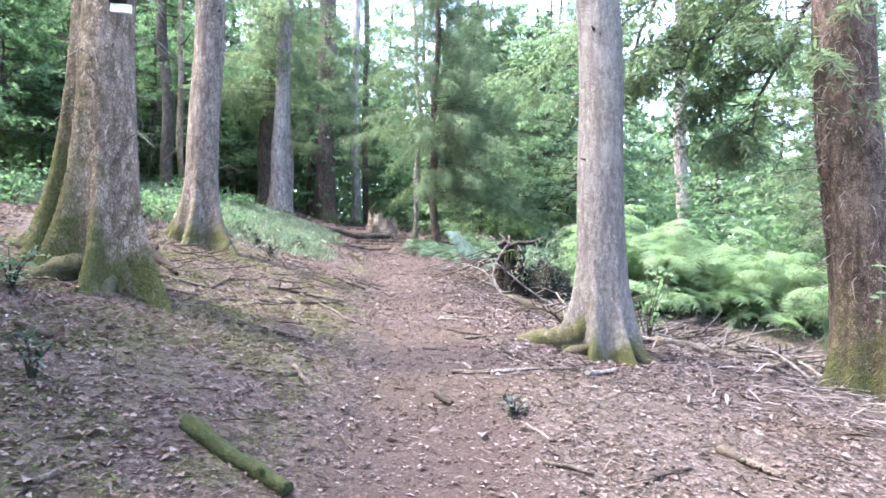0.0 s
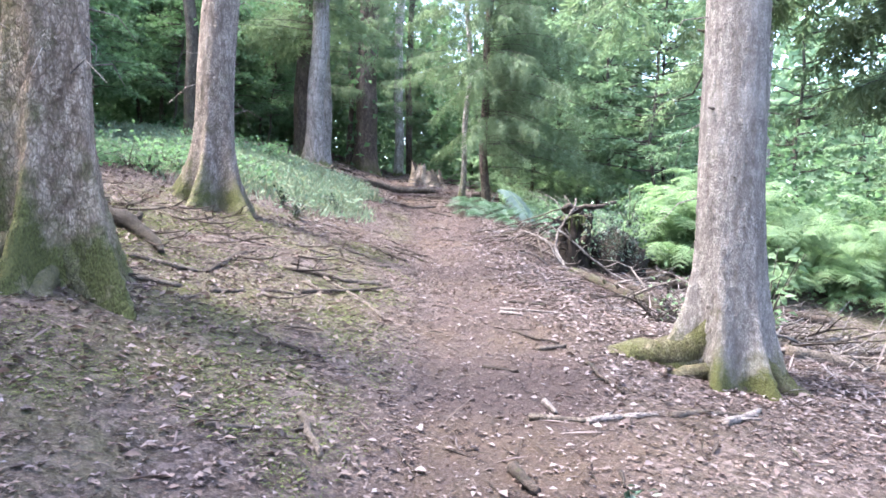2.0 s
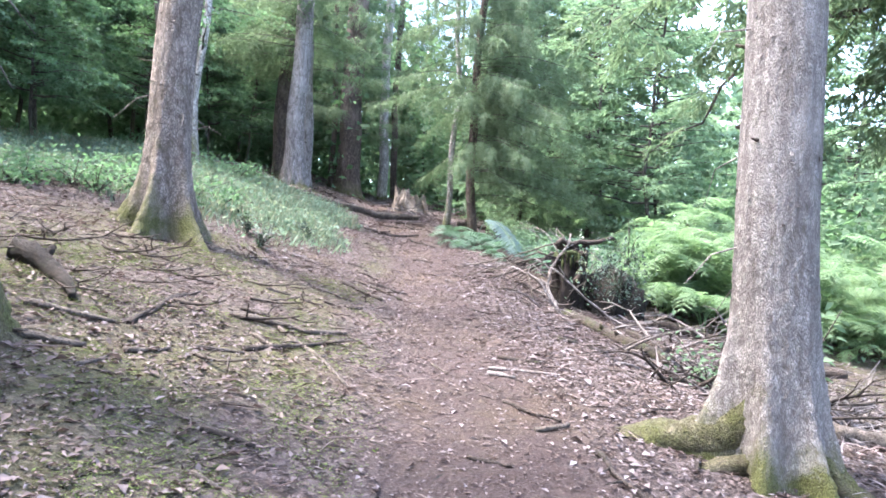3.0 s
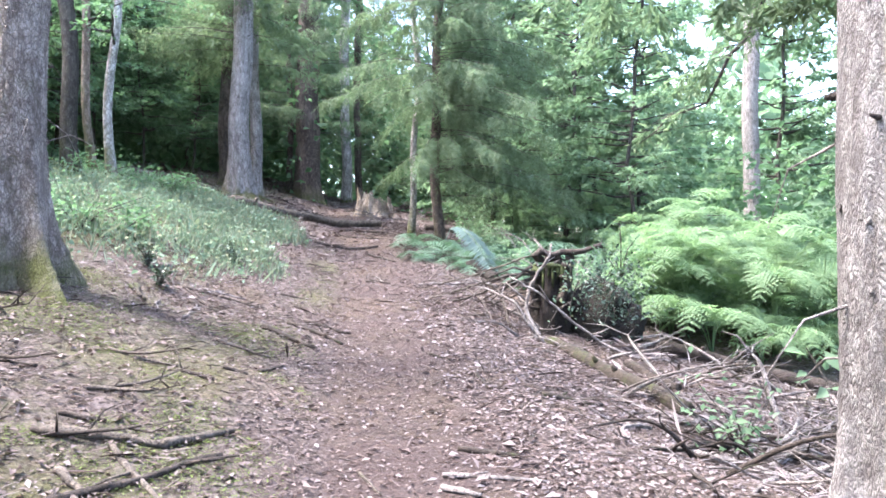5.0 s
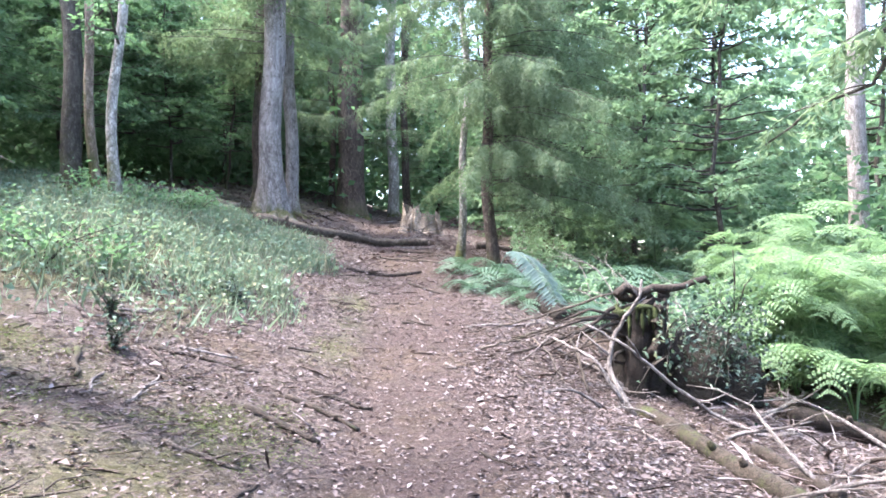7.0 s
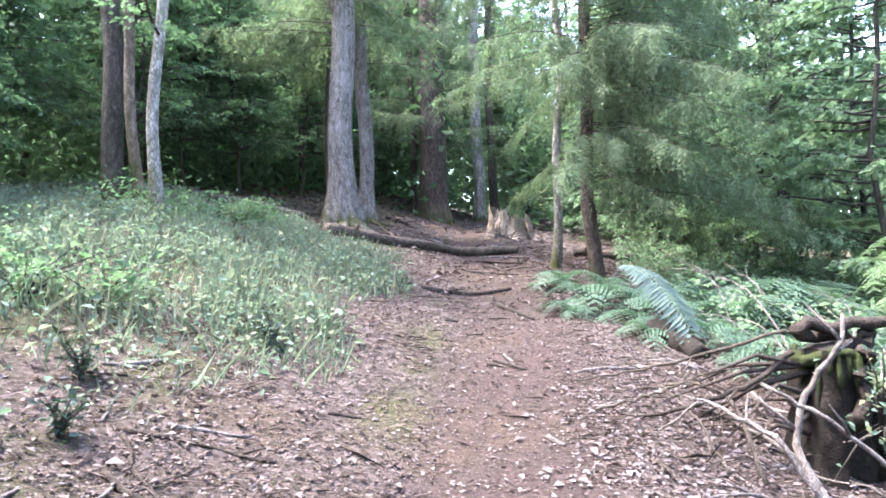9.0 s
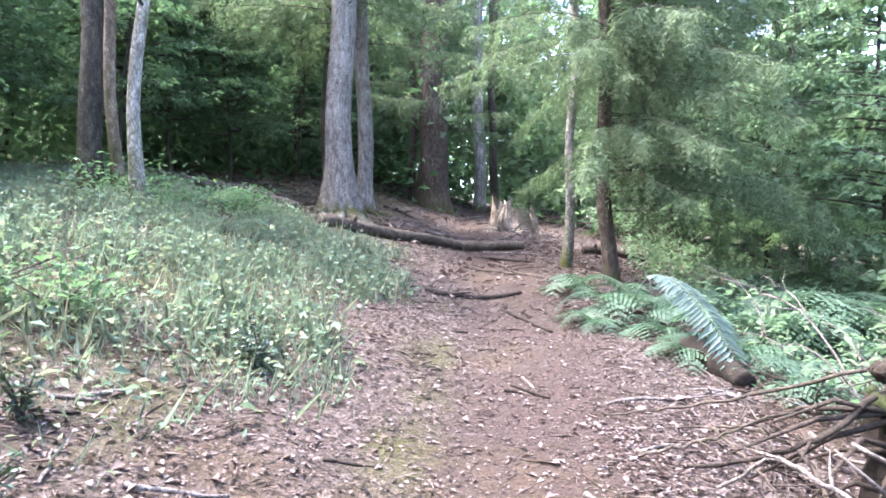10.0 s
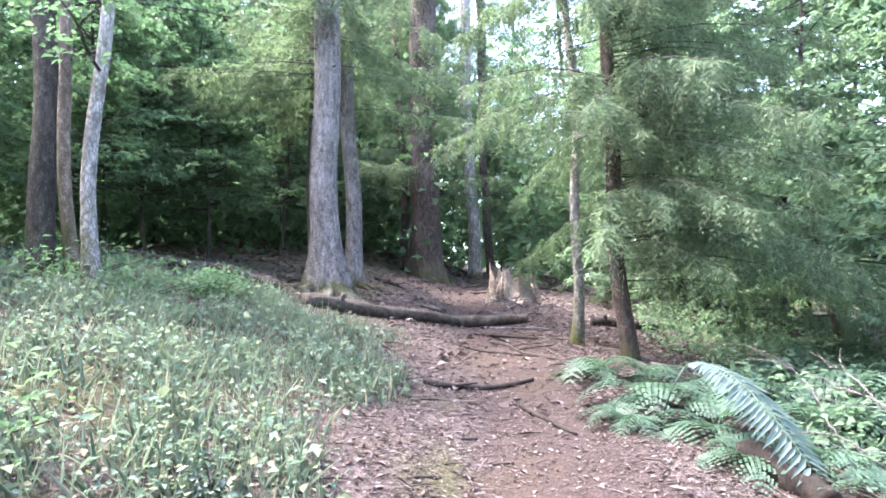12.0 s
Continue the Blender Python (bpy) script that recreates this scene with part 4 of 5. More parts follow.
scatter_copies(bracken, [(x, y, k * 0.8, turn) for x, y, k, turn in spots[:20] if x > 2.6], 14)
scatter_copies(edge_fern, [(x, y, k * 1.3, turn) for x, y, k, turn in spots[8:]], 8)
far_bracken = fern_plant("bracken", 6.5, 13.0, 74, "bright green bracken on the slope", 7, 0.95, FERN, True, 0.6, "bracken on the slope", 1.1)
spots = []
while len(spots) < 90:
    x, y = rng.uniform(1.0, 14), rng.uniform(11, 30)
    if x > 7.5 or y > 19:
        spots.append((x, y, rng.uniform(0.8, 1.4), rng.uniform(0, 360)))
scatter_copies(far_bracken, spots)
# one big frond leaning down over a rotten log
big = thing("fallen_frond", on_ground(-0.1, 15.42, 0.0), "pale blue-green fern frond drooping over a log", "fern")
s = Shape()
add_tube(s, [(-0.2, 0.35, -0.03), (-0.1, 0.2, 0.3), (0, 0, 0.5)], [0.01, 0.008, 0.006], 5)
rng = np.random.default_rng(75)
tt = np.linspace(0, 1, 42)
rib = np.stack([0.56 * tt ** 1.25, -0.92 * tt ** 1.25, 0.5 + 0.1 * np.sin(tt * 2.4) - 0.62 * tt ** 2.2], -1)
add_tube(s, rib, np.linspace(0.006, 0.002, 42), 5)
part("stalk", s, FERN_BLUE, big, "thin pale green stalk")
run = unit(np.gradient(rib, axis=0))
across = unit(np.cross(run, [0, 0, 1.0]))
for i in range(4, 42):
    u = tt[i]
    ln = 0.24 * math.sin(math.pi * min(1.0, 0.22 + 0.8 * (1 - u))) ** 0.9 + 0.02
    for sg in (-1, 1):
        leaflet = Shape()
        d = unit(across[i] * sg + run[i] * 0.45 + np.array([0, 0, -0.15]) + rng.normal(0, 0.05, 3))
        face = np.cross(run[i], across[i])
        face = face * np.sign(face[2]) + rng.normal(0, 0.12, 3)
        blades(leaflet, [rib[i]], [d], [face], [ln], [0.032 + 0.03 * ln], 0.12, 0.3, 0.16)
        part("leaflet", leaflet, FERN_BLUE, big)


def cloud(name, label, category, at, mat, leafs, stems=None, group=""):
    t = thing(name, at, label, category, group)
    if stems is not None:
        tagged(part("stem", stems, BARK_DARK, t), kind="stuff")
    tagged(part("foliage", leafs, mat, t), kind="stuff")
    return t


def small_shrub(name, x, y, seed, label, tall, wide, count, size, mat, stalks=5, category="shrub"):
    rng = np.random.default_rng(seed)
    wood, green = Shape(), Shape()
    for i in range(stalks):
        a, r = rng.uniform(0, 6.28), wide * rng.uniform(0.2, 1.0)
        tip = np.array([r * math.cos(a), r * math.sin(a), tall * rng.uniform(0.6, 1.0)])
        p = np.array([(0, 0, -0.03), tip * np.array([0.3, 0.3, 0.5]), tip])
        add_tube(wood, p, [0.009, 0.006, 0.003], 5)
        k = count // stalks
        u = rng.uniform(0.2, 1.05, k)
        c = np.stack([np.interp(u, [0, 0.5, 1], p[:, j]) for j in range(3)], -1) + rng.standard_normal((k, 3)) * wide * 0.16
        al = rng.standard_normal((k, 3)) * np.array([1, 1, 0.5]) + np.array([0, 0, 0.2])
        ln = size * rng.uniform(0.6, 1.3, k)
        blades(green, c, al, rng.standard_normal((k, 3)) * 0.5 + np.array([0, 0, 1.0]), ln, ln * 0.5, 0.2)
    return cloud(name, label, category, on_ground(x, y), mat, green, wood)


small_shrub("holly_seedling", -2.57, 12.98, 81, "small dark holly seedling in the herbs", 0.28, 0.2, 220, 0.055, HOLLY)
small_shrub("holly_seedling", -2.62, 10.95, 82, "small dark holly seedling on bare leaf mould", 0.2, 0.16, 110, 0.05, HOLLY)
small_shrub("holly_seedling", -2.95, 11.5, 83, "small dark holly seedling on bare leaf mould", 0.26, 0.2, 130, 0.05, HOLLY)
small_shrub("holly_seedling", -2.75, 5.0, 84, "pale holly shoots at the mossy tree's foot", 0.3, 0.22, 120, 0.06, HERB)
small_shrub("holly_seedling", -1.95, 3.9, 85, "small holly seedling among fallen leaves", 0.22, 0.15, 60, 0.05, HOLLY)
small_shrub("seedling", 0.42, 4.75, 86, "low dark seedling at the path's side", 0.12, 0.14, 40, 0.05, HOLLY)
small_shrub("oak_sapling", 3.2, 4.9, 87, "green oak sapling leaning towards the path", 1.5, 0.75, 80, 0.085, LEAF_DEEP, 5, "sapling")
small_shrub("oak_sapling", 2.25, 8.6, 88, "green sapling among the brushwood", 0.95, 0.5, 90, 0.12, LEAF_BRIGHT, 6, "sapling")
small_shrub("bramble", 2.0, 9.8, 89, "light green bramble over dead branches", 0.5, 0.6, 160, 0.07, LEAF_BRIGHT, 7)
small_shrub("bramble", 0.9, 14.1, 90, "low green bramble beside a rotten log", 0.3, 0.6, 200, 0.055, FERN_GREEN, 8)
small_shrub("bramble", 1.6, 14.4, 91, "low green bramble below the path", 0.4, 0.8, 260, 0.06, FERN_GREEN, 9)
rng = np.random.default_rng(92)
for i in range(7):
    y = rng.uniform(14.5, 19)
    small_shrub("bank_bush", -4.6 - rng.uniform(0, 3.0) - 0.12 * (19 - y), y, 930 + i, "grey-green leafy bush on the bank", rng.uniform(0.2, 0.4), rng.uniform(0.6, 0.9), 420, 0.075, LEAF_DEEP, 9)
for i in range(10):
    small_shrub("bank_bush", rng.uniform(-6.6, -3.7), rng.uniform(9.6, 12.6), 960 + i, "low leafy bush at the wood's edge", rng.uniform(0.2, 0.4), rng.uniform(0.5, 0.8), 300, 0.07, LEAF_DEEP, 8)

for i in range(7):
    small_shrub("bank_bush", rng.uniform(-8.2, -5.2), rng.uniform(6.8, 9.8), 980 + i, "low leafy bush at the wood's edge", rng.uniform(0.25, 0.5), rng.uniform(0.6, 0.9), 360, 0.075, LEAF_DEEP, 8)

# herbs and grass on the bank
def herb_weight(x, y):
    u = x - path_x(y)
    edge = 1.15 + 0.2 * np.sin(y * 2.3) + 0.25 * ease(13, 11, y)
    w = ease(edge, edge + 0.5, -u) * ease(11.4 + 0.5 * (u + 3), 12.7 + 0.5 * (u + 3), y) * (1 - ease(16.6 - 0.3 * u, 18.0 - 0.3 * u, y))
    front = 0.3 + 0.7 * ease(11.5, 14.5, y)
    fringe = 0.1 * ease(edge, edge + 0.4, -u) * ease(10.2 + 0.4 * (u + 3), 12.2 + 0.4 * (u + 3), y) * (1 - ease(16, 17, y))
    return fringe + w * front * np.clip(0.5 + 0.6 * np.sin(x * 3.1 + 1) * np.sin(y * 2.7) + 0.3 * np.sin(x * 7.3 + y * 5.1), 0.05, 1)


def sown(rng, n, lo, hi, weight):
    x, y = rng.uniform(lo[0], hi[0], n * 4), rng.uniform(lo[1], hi[1], n * 4)
    keep = rng.uniform(0, 1, n * 4) < weight(x, y)
    return x[keep][:n], y[keep][:n]


rng = np.random.default_rng(95)
x, y = sown(rng, 26000, (-8.5, 9), (-1.2, 20), herb_weight)
grass = Shape()
k = len(x)
tallness = 0.08 + 0.24 * rng.uniform(0, 1, k) ** 2
blades(grass, np.stack([x, y, height(x, y) - 0.01], -1), np.stack([rng.normal(0, 0.45, k), rng.normal(0, 0.45, k), np.ones(k)], -1), rng.standard_normal((k, 3)), tallness, rng.uniform(0.004, 0.009, k), 0.1, 0.3, rng.uniform(0.0, 0.35, (k, 1)))
tagged(new("bank_grass", grass.mesh("bank_grass", GRASS)), "grey-green grass on the bank beside the path", "grass", kind="stuff")
x, y = sown(rng, 26000, (-8.5, 9), (-1.2, 20), herb_weight)
k = len(x)
herbs = Shape()
up = 0.02 + 0.2 * rng.uniform(0, 1, k) ** 1.6
al = rng.standard_normal((k, 3)) * np.array([1, 1, 0.4])
ln = rng.uniform(0.025, 0.06, k) * (1 + 0.7 * (rng.uniform(0, 1, k) < 0.15))
blades(herbs, np.stack([x, y, height(x, y) + up], -1), al, np.array([0, 0, 1.0]) + 0.5 * rng.standard_normal((k, 3)), ln, ln * rng.uniform(0.45, 0.8, k), 0.2)
tagged(new("bank_herbs", herbs.mesh("bank_herbs", HERB)), "leafy herbs and bramble covering the bank", "herbs", kind="stuff")
# low green below the path
def slope_weight(x, y):
    u = x - path_x(y)
    return ease(2.6, 3.6, u) * ease(13.6, 15, y) * 0.9 + ease(1.6, 2.2, u) * ease(13, 14, y) * 0.9


x, y = sown(rng, 26000, (0, 9), (12, 24), slope_weight)
k = len(x)
low = Shape()
up = 0.03 + 0.45 * rng.uniform(0, 1, k) ** 1.5
ln = rng.uniform(0.05, 0.11, k)
blades(low, np.stack([x, y, height(x, y) + up], -1), rng.standard_normal((k, 3)) * np.array([1, 1, 0.4]), np.array([0, 0, 1.0]) + 0.5 * rng.standard_normal((k, 3)), ln, ln * 0.55, 0.2)
tagged(new("slope_herbs", low.mesh("slope_herbs", LEAF_BRIGHT)), "low green plants on the slope below the path", "herbs", kind="stuff")


# ---- dead wood ----
def stick(x0, y0, x1, y1, r, mat, lift=0.0, label="", name="fallen_stick"):
    """A fallen stick on the ground, bent a little, thinner at its far end."""
    rng = np.random.default_rng(int(abs(x0) * 1000 + y0 * 77))
    n = 9
    t = np.linspace(0, 1, n)
    L = math.hypot(x1 - x0, y1 - y0)
    nx, ny = -(y1 - y0) / (L + 1e-6), (x1 - x0) / (L + 1e-6)
    w = L * rng.uniform(-0.06, 0.06) * np.sin(np.pi * t) + L * rng.uniform(-0.025, 0.025) * np.sin(3 * np.pi * t)
    x, y = x0 + (x1 - x0) * t + nx * w, y0 + (y1 - y0) * t + ny * w
    z = height(x, y) + r * 0.6 + lift * np.sin(np.pi * t) * L
    base = np.array([x[0], y[0], z[0]])
    p = np.stack([x, y, z], -1) - base
    tag = label or {WOOD_GREY: "bleached grey stick lying on the ground", WOOD_BROWN: "dark brown stick lying on the ground", WOOD_MOSSY: "mossy stick lying on the ground", WOOD_LOG: "grey-brown stick lying on the ground"}[mat]
    ob = thing(name, tuple(base), tag, "stick", "fallen sticks")
    part("stem", add_tube(Shape(), p, r * (1 - 0.45 * t), 8, rng, 0.09), mat, ob)
    if L > 0.35:
        for _ in range(rng.integers(1, 3)):
            i = rng.integers(2, n - 2)
            a = math.atan2(y1 - y0, x1 - x0) + rng.choice([-1, 1]) * rng.uniform(0.4, 1.0)
            l2 = L * rng.uniform(0.12, 0.3)
            q = np.array([p[i], p[i] + np.array([math.cos(a), math.sin(a), 0.15]) * l2 * 0.5, p[i] + np.array([math.cos(a), math.sin(a), 0.1]) * l2])
            part("side_twig", add_tube(Shape(), q, [r * 0.5, r * 0.35, r * 0.2], 6), mat, ob)
    return ob


def dead_branch(x, y, ang, length, r, seed, mat, rise=0.15, twigs=4, label="", bow=0.3, z0=0.0):
    """A dead branch with side twigs, propped on the litter."""
    rng = np.random.default_rng(seed)
    n = 9
    t = np.linspace(0, 1, n)
    a = ang + np.cumsum(rng.uniform(-0.3, 0.3, n))
    px, py = np.cumsum(np.cos(a)) * length / n, np.cumsum(np.sin(a)) * length / n
    px, py = px - px[0], py - py[0]
    base = np.array(on_ground(x, y, r * 0.5 + z0))
    follow = height(x + px, y + py) - base[2] + r
    pz = np.maximum(follow, follow * (1 - t) + length * (rise * t + bow * np.sin(np.pi * t) * rise))
    pz = pz - pz[0]
    p = np.stack([px, py, pz], -1)
    ob = thing("dead_branch", tuple(base), label or ("bleached bare branch in the brushwood" if mat is WOOD_GREY else "dark dead branch in the brushwood"), "branch", "brushwood")
    part("stem", add_tube(Shape(), p, r * (1 - 0.75 * t), 8, rng, 0.06), mat, ob)
    for _ in range(twigs):
        i = rng.integers(2, n - 1)
        b = a[i] + rng.choice([-1, 1]) * rng.uniform(0.4, 1.1)
        l2 = length * rng.uniform(0.15, 0.4)
        v = np.array([math.cos(b), math.sin(b), rng.uniform(-0.05, 0.7)])
        q = np.array([p[i], p[i] + v * l2 * 0.5 + rng.normal(0, 0.02, 3), p[i] + v * l2 + np.array([0, 0, 0.05 * l2])])
        part("side_twig", add_tube(Shape(), q, [r * 0.45, r * 0.3, r * 0.12], 6), mat, ob)
    return ob


def log(name, x0, y0, x1, y1, r0, r1, mat, label, sink=0.2, bend=0.0, lift0=0.0, lift1=0.0, stubs=3):
    rng = np.random.default_rng(int(abs(x0) * 991 + y0 * 37))
    n = 22
    t = np.linspace(0, 1, n)
    L = math.hypot(x1 - x0, y1 - y0)
    nx, ny = -(y1 - y0) / L, (x1 - x0) / L
    x = x0 + (x1 - x0) * t + nx * bend * np.sin(np.pi * t)
    y = y0 + (y1 - y0) * t + ny * bend * np.sin(np.pi * t)
    r = r0 + (r1 - r0) * t
    z = height(x, y) + r * (1 - sink) + lift0 * (1 - t) + lift1 * t
    z = np.convolve(np.pad(z, 3, mode="edge"), np.ones(7) / 7, "valid")
    base = np.array([x[0], y[0], z[0]])
    p = np.stack([x, y, z], -1) - base
    ob = thing(name, tuple(base), label, "log")
    part("stem", add_tube(Shape(), p + np.stack([np.sin(t * 9), np.cos(t * 7), np.sin(t * 11)], -1) * r0 * 0.08, r * (1 + 0.05 * np.sin(t * 23 + x0)), 16, rng, 0.07, 0.4), mat, ob)
    for _ in range(stubs):
        i = rng.integers(3, n - 3)
        v = np.array([nx, ny, 0]) * rng.choice([-1, 1]) * 0.6 + np.array([0, 0, 0.8])
        part("branch_stub", add_tube(Shape(), [p[i], p[i] + v * r[i] * 1.3, p[i] + v * r[i] * 1.9], [r[i] * 0.45, r[i] * 0.4, r[i] * 0.25], 7), mat, ob)
    return ob


log("fallen_log", -4.4, 18.6, -2.75, 20.9, 0.10, 0.085, WOOD_LOG, "brown fallen log lying across the path", 0.1, 0.0, 0, 0, 2)
log("fallen_log", -7.6, 18.9, -4.75, 18.55, 0.05, 0.075, WOOD_LOG, "long thin dead trunk lying along the bank", 0.0, 0.1, 0.12, 0.06, 3)
log("fallen_log", -2.8, 20.85, -1.75, 21.2, 0.09, 0.075, WOOD_LOG, "short grey-brown log end across the path", 0.1, 0, 0, 0, 1)
log("fallen_log", -0.75, 21.6, 0.3, 22.0, 0.08, 0.07, WOOD_BROWN, "brown log lying behind the young spruce", 0.1)
log("fallen_log", 0.95, 12.3, 1.82, 10.45, 0.06, 0.072, WOOD_MOSSY, "mossy pole lying down the slope below the path", 0.4, 0.09, 0, 0, 2)
log("fallen_log", 1.68, 11.85, 1.98, 11.2, 0.05, 0.045, WOOD_BROWN, "short rotten pole under the root plate", 0.3, 0, 0, 0, 1)
log("fallen_log", 2.1, 7.75, 3.6, 8.2, 0.07, 0.06, WOOD_LOG, "grey log lying between two tree trunks", 0.45, 0, 0, 0, 2)
log("fallen_log", 2.3, 12.9, 4.6, 12.5, 0.085, 0.075, WOOD_BROWN, "brown rotten log at the bracken's edge", 0.3, 0, 0, 0, 1)
log("rotten_log", 0.2, 14.95, 0.5, 14.3, 0.1, 0.08, WOOD_ROTTEN, "dark rotten log under the drooping frond", 0.5, 0, 0, 0, 0)
log("mossy_log", -1.23, 3.95, -0.66, 3.62, 0.045, 0.036, MOSS, "short log wrapped in bright green moss", 0.3, 0, 0, 0, 1)
log("bent_root", -2.95, 7.2, -2.45, 6.95, 0.085, 0.02, WOOD_ROTTEN, "dark lump of rotten wood in the litter", 0.45, 0.08, 0, 0, 1)
stick(0.45, 6.67, 0.59, 6.15, 0.016, WOOD_BROWN)
stick(-2.45, 6.22, -2.05, 6.41, 0.025, WOOD_LOG)
stick(-2.11, 6.95, -2.13, 7.77, 0.018, WOOD_BROWN)
stick(-2.51, 6.62, -2.15, 6.88, 0.022, WOOD_LOG)
stick(-1.95, 6.15, -1.95, 6.46, 0.014, WOOD_LOG)
stick(-1.72, 6.89, -1.49, 7.06, 0.014, WOOD_LOG)
stick(-2.62, 8.30, -2.17, 8.37, 0.015, WOOD_BROWN)
stick(-2.40, 4.51, -2.18, 4.47, 0.030, WOOD_BROWN)
stick(-0.56, 4.43, -0.46, 4.25, 0.012, WOOD_LOG)
stick(-1.48, 3.13, -1.46, 3.24, 0.020, WOOD_LOG)
stick(-1.64, 10.71, -1.16, 10.58, 0.028, WOOD_BROWN)
stick(-1.52, 11.12, -1.00, 10.91, 0.024, WOOD_BROWN)
stick(-1.42, 11.36, -0.99, 11.32, 0.020, WOOD_BROWN)
stick(-1.65, 8.96, -1.46, 8.98, 0.015, WOOD_BROWN)
stick(-1.52, 9.33, -1.37, 9.37, 0.015, WOOD_BROWN)
stick(-1.35, 9.57, -1.27, 9.89, 0.015, WOOD_BROWN)
stick(-1.76, 7.69, -1.29, 7.86, 0.028, WOOD_LOG)
stick(-1.31, 7.85, -1.13, 8.29, 0.026, WOOD_LOG)
stick(0.59, 9.76, 1.08, 10.11, 0.024, WOOD_MOSSY)
stick(-0.00, 8.49, 0.32, 8.41, 0.020, WOOD_BROWN)
stick(1.45, 10.18, 1.87, 10.30, 0.020, WOOD_GREY)
stick(0.14, 10.04, 0.23, 9.70, 0.016, WOOD_BROWN)
stick(-0.08, 8.00, 0.10, 7.92, 0.020, WOOD_GREY)
stick(-1.80, 7.90, -1.60, 7.94, 0.016, WOOD_BROWN)
stick(-2.72, 10.71, -2.46, 10.30, 0.025, WOOD_MOSSY)
stick(-2.45, 11.15, -1.99, 10.77, 0.014, WOOD_BROWN)
stick(-0.23, 10.58, -0.05, 10.42, 0.013, WOOD_BROWN)
stick(-1.11, 13.84, -0.84, 13.65, 0.014, WOOD_BROWN)
stick(-1.56, 7.47, -1.39, 7.35, 0.020, WOOD_LOG)
stick(-2.31, 10.84, -1.97, 10.73, 0.018, WOOD_BROWN)
stick(-2.12, 10.21, -2.25, 10.85, 0.012, WOOD_GREY)
stick(-2.30, 10.16, -2.43, 10.52, 0.012, WOOD_GREY)
stick(-2.74, 10.66, -2.54, 10.44, 0.020, WOOD_MOSSY)
stick(-3.07, 11.79, -2.86, 11.94, 0.014, WOOD_GREY)
stick(-1.05, 13.98, -0.93, 13.75, 0.016, WOOD_GREY)
stick(-2.31, 16.29, -1.37, 17.08, 0.035, WOOD_BROWN)
stick(-1.41, 16.13, -0.92, 15.31, 0.022, WOOD_BROWN)
stick(-2.08, 19.32, -1.05, 17.80, 0.022, WOOD_BROWN)
stick(-2.26, 18.88, -1.39, 18.34, 0.018, WOOD_BROWN)
stick(-1.15, 13.74, -1.03, 13.72, 0.018, WOOD_BROWN)
stick(-2.38, 11.40, -2.06, 11.65, 0.014, WOOD_GREY)
stick(-3.01, 11.60, -2.85, 11.74, 0.012, WOOD_BROWN)
stick(-2.99, 11.86, -2.89, 12.13, 0.018, WOOD_GREY)
stick(-1.75, 14.95, -1.64, 15.08, 0.014, WOOD_BROWN)
stick(-1.47, 14.64, -1.33, 14.68, 0.012, WOOD_BROWN)
stick(-1.86, 14.03, -1.70, 14.16, 0.010, WOOD_BROWN)
stick(-1.85, 12.19, -1.60, 12.31, 0.012, WOOD_BROWN)
stick(-0.48, 13.59, 0.41, 14.25, 0.016, WOOD_GREY)
stick(-0.32, 12.96, -0.02, 13.13, 0.014, WOOD_GREY)
stick(-0.59, 12.42, -0.49, 12.29, 0.018, WOOD_GREY)
stick(-2.59, 11.19, -2.72, 11.41, 0.010, WOOD_GREY)
stick(-2.50, 11.19, -1.83, 11.46, 0.016, WOOD_BROWN)
stick(-1.78, 9.96, -1.38, 9.96, 0.016, WOOD_LOG)
stick(-1.94, 8.96, -1.70, 9.03, 0.014, WOOD_LOG)
stick(-1.10, 8.26, -0.74, 8.12, 0.010, WOOD_LOG)
stick(-0.48, 8.18, -0.35, 7.93, 0.009, WOOD_LOG)
stick(-2.11, 7.19, -2.12, 8.02, 0.012, WOOD_BROWN)
stick(-1.47, 7.73, -0.88, 7.07, 0.016, WOOD_LOG)
stick(-1.51, 7.14, -1.08, 7.97, 0.020, WOOD_BROWN)
stick(-1.94, 6.56, -1.79, 6.76, 0.018, WOOD_LOG)
stick(-1.34, 6.08, -1.10, 6.08, 0.018, WOOD_BROWN)
stick(-1.24, 5.74, -0.96, 5.60, 0.012, WOOD_LOG)
stick(-1.00, 5.29, -0.83, 4.97, 0.022, WOOD_LOG)
stick(-1.28, 4.89, -1.12, 4.99, 0.014, WOOD_LOG)
stick(-1.24, 5.20, -1.09, 5.00, 0.008, WOOD_LOG)
stick(-0.56, 5.28, -0.45, 5.10, 0.008, WOOD_BROWN)
stick(-0.08, 8.15, 0.42, 8.10, 0.014, WOOD_GREY)
stick(0.01, 7.40, 0.32, 7.10, 0.014, WOOD_BROWN)
stick(0.16, 6.92, 0.36, 7.05, 0.018, WOOD_LOG)
stick(-0.19, 6.52, 0.03, 6.43, 0.014, WOOD_BROWN)
stick(0.05, 5.71, 0.33, 5.69, 0.020, WOOD_LOG)
stick(0.33, 5.69, 0.71, 5.83, 0.018, WOOD_GREY)
stick(0.78, 5.86, 1.30, 6.18, 0.018, WOOD_LOG)
stick(1.06, 5.90, 1.36, 6.23, 0.026, WOOD_GREY)
stick(-0.04, 5.15, 0.05, 4.95, 0.030, WOOD_BROWN)
stick(0.14, 5.94, 0.19, 5.78, 0.020, WOOD_GREY)
stick(0.41, 5.15, 0.40, 5.02, 0.010, WOOD_BROWN)
stick(0.50, 4.09, 0.74, 4.00, 0.014, WOOD_LOG)
stick(0.96, 3.98, 1.27, 4.21, 0.014, WOOD_BROWN)
